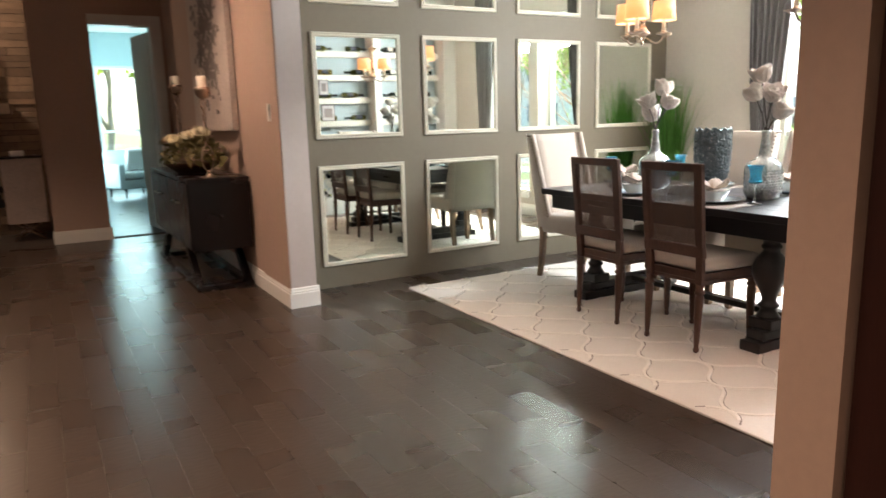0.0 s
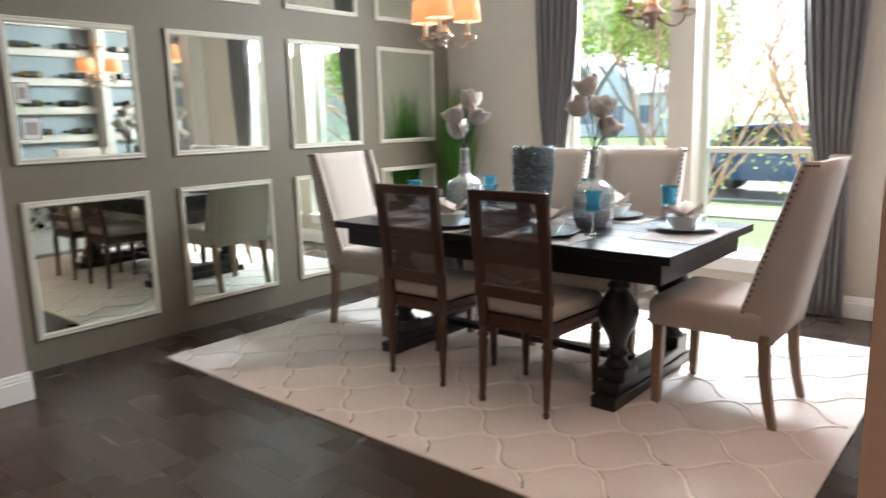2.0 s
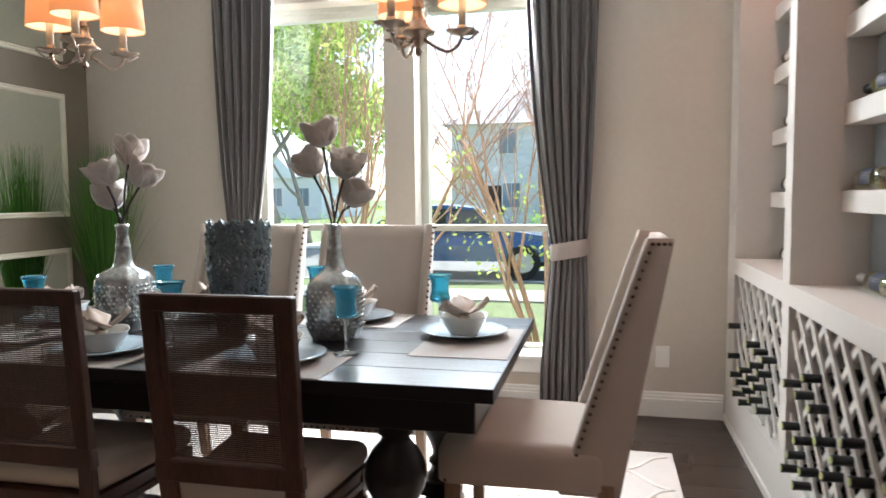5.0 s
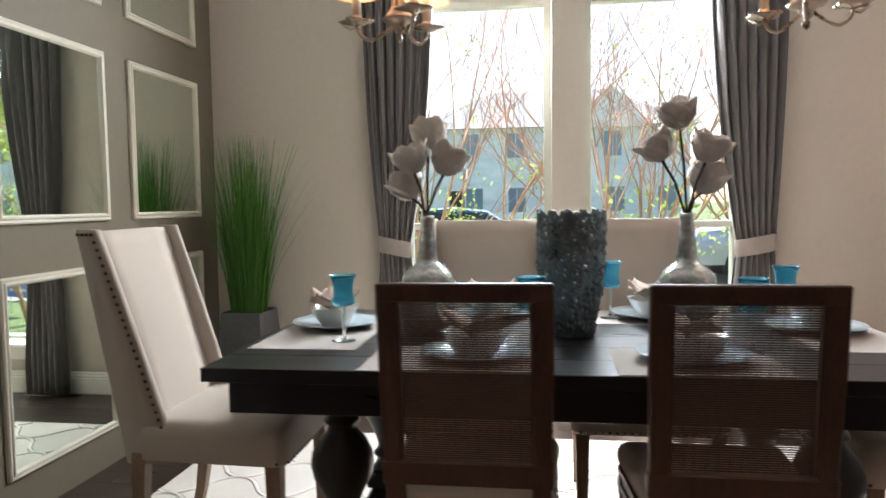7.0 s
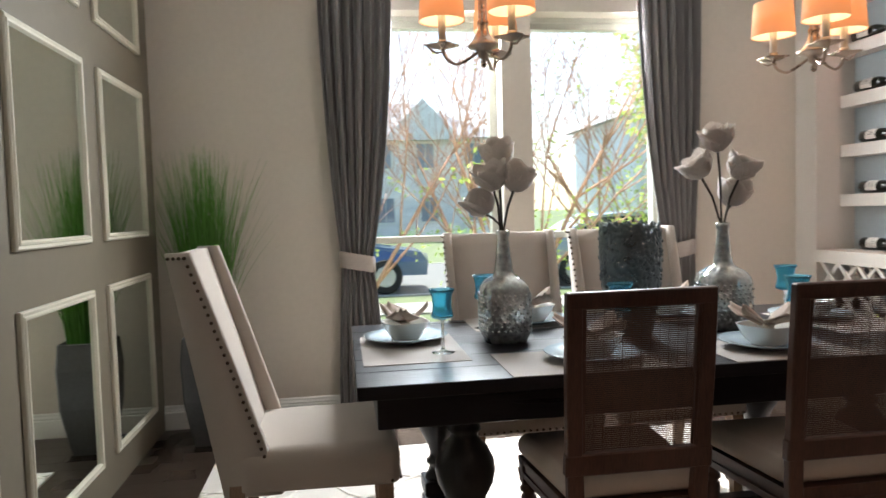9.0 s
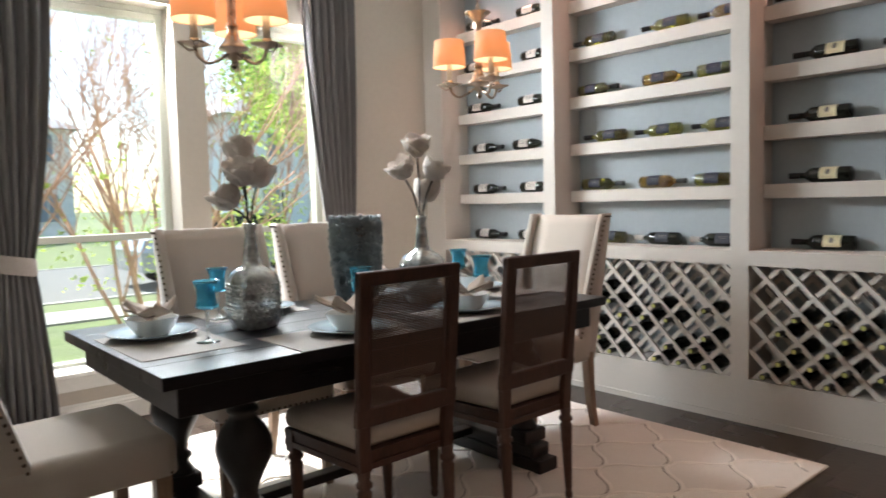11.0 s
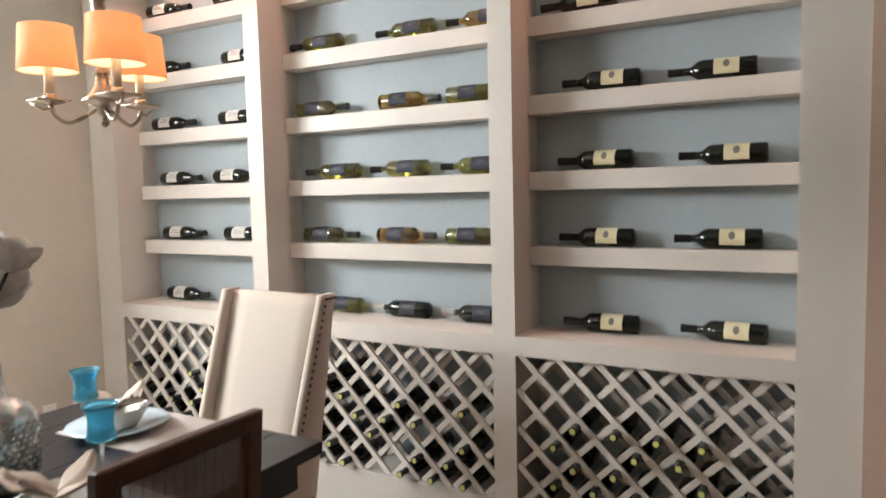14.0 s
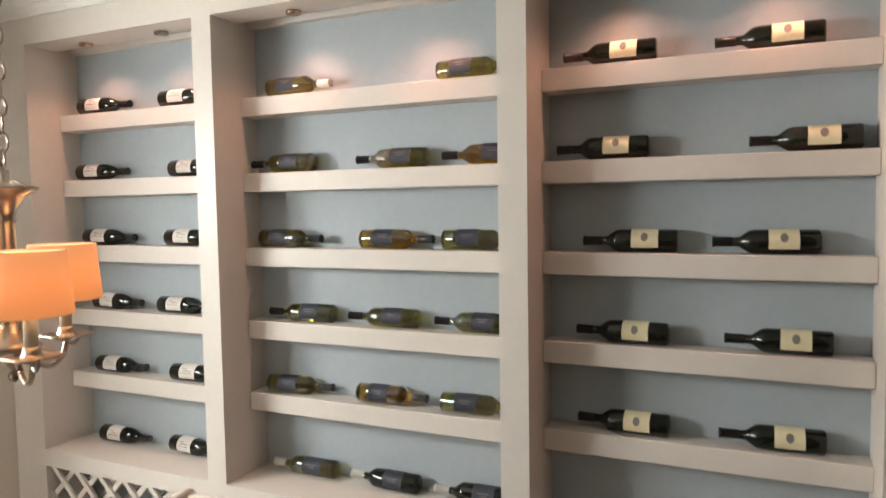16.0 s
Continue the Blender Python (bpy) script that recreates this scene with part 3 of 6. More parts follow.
src_bin = bin_bottle()
tagged(src_bin, "dark wine bottle lying neck-out in a lattice bin", "wine bottle", "bottles in the lattice bins")
first = True
rb = random.Random(7)
for a, b, _ in BAYS:
    step = 0.152
    for row in range(8):
        for col in range(9):
            cx = a + 0.05 + col * step + (row % 2) * step / 2
            cz = LAT0 + row * step / 2
            if not (a + 0.06 < cx < b - 0.06 and LAT0 + 0.05 < cz < LAT1 - 0.07):
                continue
            if rb.random() > (0.62 if cz < LAT0 + 0.42 else 0.12):
                continue
            m = pose(cx, 1.168, cz - 0.040, 0, 0, 0)
            if first:
                src_bin.matrix_basis = m
                first = False
            else:
                copy_thing(src_bin, m)


# ---- baseboards, crown ----
def profile_run(name, p0, p1, out, prof, material, label):
    """A moulding: prof is (proud, height) pairs, out the unit normal into the room."""
    bm = bmesh.new()
    secs = []
    for p in (p0, p1):
        secs.append([(p[0] + out[0] * d, p[1] + out[1] * d, z) for d, z in prof])
    loft(bm, secs)
    return structure(name, bm, material, label)


BASE = [(-0.002, 0), (0.016, 0), (0.016, 0.098), (0.011, 0.104), (0.013, 0.112), (0.008, 0.124), (0.008, 0.132), (0.004, 0.14), (-0.002, 0.14)]
CROWN = [(-0.002, CEIL - 0.177), (0.010, CEIL - 0.177), (0.012, CEIL - 0.153), (0.030, CEIL - 0.136), (0.034, CEIL - 0.112), (0.070, CEIL - 0.053),
         (0.090, CEIL - 0.041), (0.094, CEIL - 0.015), (0.112, CEIL - 0.012), (0.112, CEIL + 0.003), (-0.002, CEIL + 0.003)]


def base(p0, p1, out):
    profile_run("baseboard", p0, p1, out, BASE, "trim", "white painted stepped baseboard")


base((WIN_X, WINE_Y + 0.01), (WIN_X, MIRROR_Y), (-1, 0))
base((1.90, 4.977 - 0.016), (1.90, 9.10), (-1, 0))
base((1.90 - 0.0, 4.977), (2.08 + 0.016, 4.977), (0, -1))
base((2.08, 4.977), (2.08, MIRROR_Y), (1, 0))
base((2.035, 1.28), (2.035, 1.438), (-1, 0))
base((2.035 - 0.016, 1.438), (2.145, 1.438), (0, 1))
base((2.10, -3.0), (2.10, 0.36), (-1, 0))
base((0.57 - 0.016, 9.10), (1.13 + 0.016, 9.10), (0, -1))
base((1.13, 9.10), (1.13, 9.28), (1, 0))
base((0.57, 9.10), (0.57, 9.28), (-1, 0))
for p0, p1, out in (((2.145, WINE_Y), (WIN_X, WINE_Y), (0, 1)), ((WIN_X, WINE_Y), (WIN_X, MIRROR_Y), (-1, 0)), ((WIN_X, MIRROR_Y), (2.08, MIRROR_Y), (0, -1))):
    profile_run("crown_moulding", p0, p1, out, CROWN, "trim", "white painted crown moulding")


# ---- mirror grid ----
def framed_mirror(x0, x1, z0, z1):
    root = empty("wall_mirror", ((x0 + x1) / 2, MIRROR_Y, z0))
    hw, h, w = (x1 - x0) / 2, z1 - z0, 0.034
    prof = [(0.0, 0.001), (0.0, 0.014), (0.006, 0.020), (0.016, 0.017), (0.020, 0.022), (0.027, 0.022), (w, 0.010), (w, 0.001)]
    corners = [(-hw, 0, 1, 1), (hw, 0, -1, 1), (hw, h, -1, -1), (-hw, h, 1, -1)]
    for i, nm in enumerate(("bottom_rail", "side_rail", "top_rail", "side_rail")):
        bm = bmesh.new()
        a, b = corners[i], corners[(i + 1) % 4]
        loft(bm, [[(c[0] + c[2] * d, -y, c[1] + c[3] * d) for d, y in prof] for c in (a, b)])
        part(nm, bm, "frame", root)
    part("mirror_pane", boxbm(-hw + w - 0.002, hw - w + 0.002, -0.009, -0.002, w - 0.002, h - w + 0.002), "mirror", root, "clear silvered mirror glass")
    return tagged(root, "square wall mirror in a narrow cream painted frame", "mirror", "mirrors of the dining wall")


for x0, x1 in ((2.287, 2.992), (3.187, 3.883), (4.088, 4.775), (4.966, 5.645)):
    for z0, z1 in ((0.168, 0.928), (1.125, 1.887), (2.087, 2.80)):
        framed_mirror(x0, x1, z0, z1)


# ---- small cards fixed to the first mirror ----
for x0, x1, z0, z1 in ((2.325, 2.397, 1.442, 1.552), (2.336, 2.436, 1.256, 1.372)):
    cd = empty("wall_card", ((x0 + x1) / 2, MIRROR_Y - 0.0095, z0))
    cw, ch = (x1 - x0) / 2, z1 - z0
    part("frame", boxbm(-cw, cw, -0.004, 0.0, 0.0, ch, bevel=0.001), "grey_ink", cd, "thin dark frame")
    part("card", boxbm(-cw + 0.005, cw - 0.005, -0.0055, -0.0045, 0.005, ch - 0.005), "white_plastic", cd)
    part("print", boxbm(-cw + 0.018, cw - 0.018, -0.0070, -0.0060, 0.026, ch - 0.026), "placemat", cd, "faded grey print")
    tagged(cd, "small dark-framed white card with a grey print fixed to a mirror", "card", "cards on the mirror")

# ---- windows ----
def window(name, y0, y1):
    root = empty(name, (WIN_X, y0, 0))
    w = y1 - y0
    gx = 0.185
    fr = part("window_frame", boxbm(gx - 0.03, gx + 0.05, 0.0, 0.045, SILL + 0.0, HEAD, bevel=0.004), "winframe", root)
    for nm, b in (("window_frame", (gx - 0.03, gx + 0.05, w - 0.045, w, SILL, HEAD)),
                  ("window_frame", (gx - 0.03, gx + 0.05, 0.045, w - 0.045, HEAD - 0.068, HEAD)),
                  ("window_frame", (gx - 0.03, gx + 0.05, 0.045, w - 0.045, SILL, SILL + 0.05)),
                  ("meeting_rail", (gx - 0.018, gx + 0.03, 0.045, w - 0.045, 1.022, 1.062))):
        part(nm, boxbm(*b, bevel=0.004), "winframe", root)
    part("sash_bead", boxbm(gx - 0.045, gx - 0.03, 0.0, w, HEAD - 0.03, HEAD), "winframe", root)
    for z0, z1 in ((SILL + 0.05, 1.022), (1.062, HEAD - 0.068)):
        p = part("pane", boxbm(gx, gx + 0.005, 0.045, w - 0.045, z0, z1), "pane", root)
        p.visible_shadow = False
    part("window_sill", boxbm(-0.035, gx - 0.03, -0.03, w + 0.03, SILL - 0.0, SILL + 0.028, bevel=0.006), "trim", root, "white painted window sill")
    part("sill_apron", boxbm(-0.015, -0.0005, 0.0, w, SILL - 0.075, SILL - 0.0005, bevel=0.003), "trim", root)
    return tagged(root, "tall single-hung window in a cream frame with a low sill", "window", "", "structure")


window("window_1", N0, N1)
window("window_2", S0, S1)


# ---- curtains ----
def curtain(yc_top, half_top, yc_tie, half_tie, side):
    root = empty("curtain", (0, 0, 0))
    bm = bmesh.new()
    n, rows = 96, 44
    grid = []
    ztop = 2.92
    for j in range(rows + 1):
        z = ztop - (ztop - 0.012) * j / rows
        ztie = 0.93
        if z > ztie:
            u = (ztop - z) / (ztop - ztie)
            k = u ** 2.4
        else:
            u = (ztie - z) / ztie
            k = 1 - 0.42 * min(1, u * 1.3) ** 0.8
        hw = half_top * (1 - k) + half_tie * k
        c = yc_top * (1 - k) + yc_tie * k
        amp = 0.040 * (1 - 0.35 * k)
        row = []
        for i in range(n + 1):
            s = i / n
            ph = s * 2 * math.pi * 7.0
            y = c + (s * 2 - 1) * hw + 0.008 * math.sin(ph * 2 + 1.3) * (1 - k * 0.5)
            x = WIN_X - 0.062 - amp * math.sin(ph + 0.5 * math.sin(3 * u + s * 5)) * (0.8 + 0.2 * math.sin(i * 0.7))
            row.append(bm.verts.new((x, y, z)))
        grid.append(row)
    for a, b in zip(grid, grid[1:]):
        for i in range(n):
            bm.faces.new((a[i], a[i + 1], b[i + 1], b[i]))
    for f in bm.faces:
        f.smooth = True
    me_ob = part("drape", bm, "curtain", root)
    sol = me_ob.modifiers.new("thick", "SOLIDIFY")
    sol.thickness = 0.003
    tb = bmesh.new()
    loop = []
    for z0 in (0.885, 0.90, 0.965, 0.98):
        r = 0.0 if z0 in (0.885, 0.98) else 0.004
        loop.append([(WIN_X - 0.062 - (0.046 + r) * math.sin(t), yc_tie + (half_tie + 0.012 + r) * math.cos(t), z0 + 0.02 * side * math.cos(t)) for t in [2 * math.pi * q / 28 for q in range(28)]])
    loft(tb, loop, cap=False)
    part("tieback", tb, "tieback", root, "pale fabric curtain tieback", smooth=True)
    return tagged(root, "floor-length grey-taupe pleated curtain gathered with a tieback", "curtain", "curtains at the dining windows")


curtain(4.215, 0.215, 4.255, 0.088, 1)
curtain(2.31, 0.20, 2.265, 0.095, -1)
rod = empty("curtain_rod", (0, 0, 0))
bm = bmesh.new()
tube(bm, [(WIN_X - 0.07, 1.95, 2.93), (WIN_X - 0.07, 4.60, 2.93)], 0.014, 10)
part("rod", bm, "mesh_black", rod)
for y in (2.0, 3.27, 4.55):
    part("bracket", boxbm(WIN_X - 0.07, WIN_X - 0.001, y - 0.01, y + 0.01, 2.90, 2.918), "mesh_black", rod)
tagged(rod, "dark iron curtain rod on three wall brackets", "curtain rod")

# ---- outlets and switch ----
o = empty("wall_outlet", (WIN_X, 1.757, 0.337))
part("cover_plate", boxbm(-0.006, -0.0005, -0.037, 0.037, -0.06, 0.06, bevel=0.002), "white_plastic", o)
for dz in (-0.024, 0.024):
    part("socket", boxbm(-0.009, -0.0055, -0.016, 0.016, dz - 0.016, dz + 0.016, bevel=0.002), "white_plastic", o)
tagged(o, "white plastic wall outlet above the baseboard", "outlet")
o = empty("light_switch", (1.893, 5.18, 1.325))
part("cover_plate", boxbm(-0.006, -0.0005, -0.036, 0.036, -0.058, 0.058, bevel=0.002), "white_plastic", o)
part("rocker", boxbm(-0.011, -0.0055, -0.016, 0.016, -0.033, 0.033, bevel=0.002), "white_plastic", o)
tagged(o, "white plastic light switch on the brown wall", "light switch")

# ---- rug ----
RX0, RX1, RY0, RY1 = 2.80, 5.245, 1.756, 4.998
rug = empty("rug", ((RX0 + RX1) / 2, (RY0 + RY1) / 2, 0))
rw, rl = (RX1 - RX0) / 2, (RY1 - RY0) / 2
part("rug_body", boxbm(-rw, rw, -rl, rl, 0.0, 0.012, bevel=0.005), "rug", rug, "cream carved wool pile")
bm = bmesh.new()
PX, PY = 0.378, 0.450


def ribbon(pts, w, z0, z1):
    prev = None
    for i, p in enumerate(pts):
        q0, q1 = pts[max(i - 1, 0)], pts[min(i + 1, len(pts) - 1)]
        d = Vector((q1[0] - q0[0], q1[1] - q0[1])).normalized()
        nx, ny = -d.y * w, d.x * w
        cur = [bm.verts.new((p[0] + nx, p[1] + ny, z0)), bm.verts.new((p[0] + nx * 0.6, p[1] + ny * 0.6, z1)),
               bm.verts.new((p[0] - nx * 0.6, p[1] - ny * 0.6, z1)), bm.verts.new((p[0] - nx, p[1] - ny, z0))]
        if prev:
            for k in range(3):
                bm.faces.new((prev[k], prev[k + 1], cur[k + 1], cur[k]))
        prev = cur


rcx, rcy = (RX0 + RX1) / 2, (RY0 + RY1) / 2
# second pass lays thin dark strips as painted shade beside each raised band
edge_shade = bmesh.new()
for k in range(-2, 16):
    for pas in (0, 1):
        pts = []
        y = -rl
        while y <= rl + 1e-6:
            ph = 2 * math.pi * (y + rcy - 2.459) / PY
            h = PX / 2
            c = math.cos(ph)
            c = math.copysign(abs(c) ** 0.75, c)
            x = 3.096 - h / 2 - 2 * h + k * h + (h / 2) * (1 if k % 2 == 0 else -1) * c - rcx
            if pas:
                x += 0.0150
            if -rw + 0.015 < x < rw - 0.015 and -rl + 0.006 < y < rl - 0.006:
                pts.append((x, y))
            elif len(pts) > 1:
                bm, keep = (edge_shade, bm) if pas else (bm, None)
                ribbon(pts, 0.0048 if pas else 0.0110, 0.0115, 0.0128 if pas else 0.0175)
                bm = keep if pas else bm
                pts = []
            y += PY / 16
        if len(pts) > 1:
            bm, keep = (edge_shade, bm) if pas else (bm, None)
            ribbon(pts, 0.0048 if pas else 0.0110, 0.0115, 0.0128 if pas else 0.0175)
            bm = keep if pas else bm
gt = part("carved_edge_shade", edge_shade, "rugshade", rug, "painted shade lines along the carved trellis edges")
gt["kind"] = "stuff"
pt = part("trellis_pattern", bm, "rugband", rug, "raised ogee trellis lines")
pt["kind"] = "stuff"
tagged(rug, "large cream wool rug with a carved ogee trellis pattern", "rug")
RUG = 0.013

# ---- dining table ----
TX0, TX1, TY0, TY1, TZ = 3.525, 4.564, 2.345, 4.317, 0.755
table = empty("dining_table", ((TX0 + TX1) / 2, (TY0 + TY1) / 2, 0))
tw, tl = (TX1 - TX0) / 2, (TY1 - TY0) / 2
for i in range(6):
    x0 = -tw + i * 2 * tw / 6
    part("plank", boxbm(x0 + 0.0006, x0 + 2 * tw / 6 - 0.0006, -tl, tl, TZ - 0.038, TZ, bevel=0.0025), "black_wood", table)
part("apron", boxbm(-tw + 0.05, tw - 0.05, -tl + 0.055, tl - 0.055, TZ - 0.135, TZ - 0.0385, bevel=0.004), "black_wood", table)
LEG = [(0.062, 0.622), (0.062, 0.60), (0.048, 0.592), (0.040, 0.575), (0.050, 0.565), (0.052, 0.555), (0.040, 0.546), (0.044, 0.530), (0.070, 0.500),
       (0.088, 0.462), (0.092, 0.430), (0.084, 0.392), (0.062, 0.350), (0.044, 0.310), (0.036, 0.280), (0.040, 0.262), (0.052, 0.252), (0.052, 0.242),
       (0.040, 0.232), (0.046, 0.210), (0.056, 0.195), (0.060, 0.180)]
for ly in (-0.665, 0.665):
    for lx in (-0.30, 0.30):
        part("turned_leg", lathebm(LEG[::-1], 28, (lx, ly)), "black_turned", table, smooth=True)
        part("leg_block", boxbm(lx - 0.068, lx + 0.068, ly - 0.068, ly + 0.068, RUG + 0.115, 0.182, bevel=0.006), "black_turned", table)
    bm = bmesh.new()
    box(bm, -0.44, 0.44, ly - 0.06, ly + 0.06, RUG, RUG + 0.055, bevel=0.006)
    box(bm, -0.40, 0.40, ly - 0.055, ly + 0.055, RUG + 0.056, RUG + 0.114, bevel=0.012)
    part("trestle_foot", bm, "black_turned", table)
part("stretcher", boxbm(-0.03, 0.03, -0.60, 0.60, 0.10, 0.135, bevel=0.004), "black_turned", table)
tagged(table, "black-stained oak trestle dining table with turned baluster legs", "dining table")


# ---- upholstered wing chair, facing +y ----
def wing_chair():
    root = empty("wing_chair")
    bm = bmesh.new()
    box(bm, -0.265, 0.265, -0.22, 0.278, 0.382, 0.515, bevel=0.045, seg=5)
    for v in bm.verts:
        if v.co.z < 0.44:
            v.co.z = 0.382 + (v.co.z - 0.382) * 0.25
        if v.co.z > 0.47:
            v.co.z += 0.030 * (1 - (v.co.x / 0.262) ** 2) * (1 - ((v.co.y - 0.045) / 0.23) ** 2)
        v.co.x *= 1 - 0.06 * (0.27 - v.co.y) / 0.45
    part("seat", bm, "linen", root, smooth=True)

    def back_y(z):
        return -0.255 - 0.132 * (z - 0.385) / 0.725
    bm = bmesh.new()
    secs = []
    for i in range(15):
        z = 0.385 + i * (1.108 - 0.385) / 14
        hw = 0.225 + 0.015 * (z - 0.385) / 0.72
        th = 0.118 - 0.080 * (z - 0.385) / 0.72
        y = back_y(z)
        puff = 0.012 * math.sin(math.pi * i / 14)
        secs.append([(-hw, y, z), (hw, y, z), (hw, y + th, z), (hw * 0.5, y + th + puff, z), (-hw * 0.5, y + th + puff, z), (-hw, y + th, z)])
    loft(bm, secs)
    bmesh.ops.bevel(bm, geom=[e for e in bm.edges if len(e.link_faces) == 2 and e.calc_face_angle() > 0.9], offset=0.012, segments=3, affect="EDGES")
    part("backrest", bm, "linen", root, smooth=True)
    for s in (-1, 1):
        bm = bmesh.new()
        secs = []
        for i in range(15):
            u = i / 14
            z = 0.375 + u * 0.74
            y0 = back_y(z) + 0.002
            depth = 0.166 - 0.100 * u ** 1.15
            xo = s * (0.236 + 0.012 * u)
            xi = xo - s * 0.028
            secs.append([(xi, y0, z), (xo, y0, z), (xo + s * 0.004, y0 + depth, z), ((xi + xo) / 2, y0 + depth + 0.008, z), (xi, y0 + depth, z)])
        loft(bm, secs)
        bmesh.ops.bevel(bm, geom=[e for e in bm.edges if len(e.link_faces) == 2 and e.calc_face_angle() > 0.9], offset=0.006, segments=2, affect="EDGES")
        part("wing", bm, "linen", root, smooth=True)
        nb = bmesh.new()
        for i in range(30):
            u = i / 29
            z = 0.40 + u * 0.70
            depth = 0.166 - 0.100 * u ** 1.15
            r = bmesh.ops.create_icosphere(nb, subdivisions=1, radius=0.0062)
            bmesh.ops.translate(nb, verts=r["verts"], vec=(s * (0.2425 + 0.012 * u), back_y(z) + depth - 0.010, z))
        for i in range(4):
            r = bmesh.ops.create_icosphere(nb, subdivisions=1, radius=0.0062)
            bmesh.ops.translate(nb, verts=r["verts"], vec=(s * 0.2545, back_y(1.10) + 0.010 + i * 0.015, 1.100))
        for i in range(14):
            r = bmesh.ops.create_icosphere(nb, subdivisions=1, radius=0.0062)
            bmesh.ops.translate(nb, verts=r["verts"], vec=(s * (0.2605 - 0.016 * (14 - i) / 14), -0.03 + i * 0.0215, 0.398))
        part("nailhead_trim", nb, "nail", root, "row of bronze nailheads", smooth=True)["kind"] = "stuff"
    nb = bmesh.new()
    for i in range(20):
        r = bmesh.ops.create_icosphere(nb, subdivisions=1, radius=0.0062)
        bmesh.ops.translate(nb, verts=r["verts"], vec=(-0.235 + i * 0.0247, 0.2775, 0.398))
    part("nailhead_trim", nb, "nail", root, "row of bronze nailheads", smooth=True)["kind"] = "stuff"
    for s in (-1, 1):
        bm = bmesh.new()
        loft(bm, [rect(s * 0.225 - 0.017, s * 0.225 + 0.017, 0.218, 0.252, RUG), rect(s * 0.225 - 0.024, s * 0.225 + 0.024, 0.206, 0.254, 0.39)])
        part("front_leg", bm, "chairleg", root)
        bm = bmesh.new()
        secs = []
        for z, y in ((RUG, -0.265), (0.12, -0.240), (0.24, -0.222), (0.41, -0.212)):
            r = 0.015 + 0.008 * z / 0.4
            secs.append(rect(s * 0.218 - r, s * 0.218 + r, y - r, y + r, z))
        loft(bm, secs)
        part("rear_leg", bm, "chairleg", root)
    return root


wc = wing_chair()
places = [(4.063, 2.283, 0), (4.045, 4.465, 180), (4.43, 3.643, 90), (4.455, 3.055, 90)]
text = ["beige linen wing-back dining chair with nailhead trim facing the mirrors", "beige linen wing-back dining chair with nailhead trim by the mirrors",
        "beige linen wing-back dining chair with nailhead trim by the window", "beige linen wing-back dining chair with nailhead trim by the window"]
for i, (x, y, r) in enumerate(places):
    ob = wc if i == 0 else copy_thing(wc, pose(x, y, 0, 0, 0, r))
    ob.matrix_basis = pose(x, y, 0, 0, 0, r)
    tagged(ob, text[i], "dining chair", "chairs round the table")


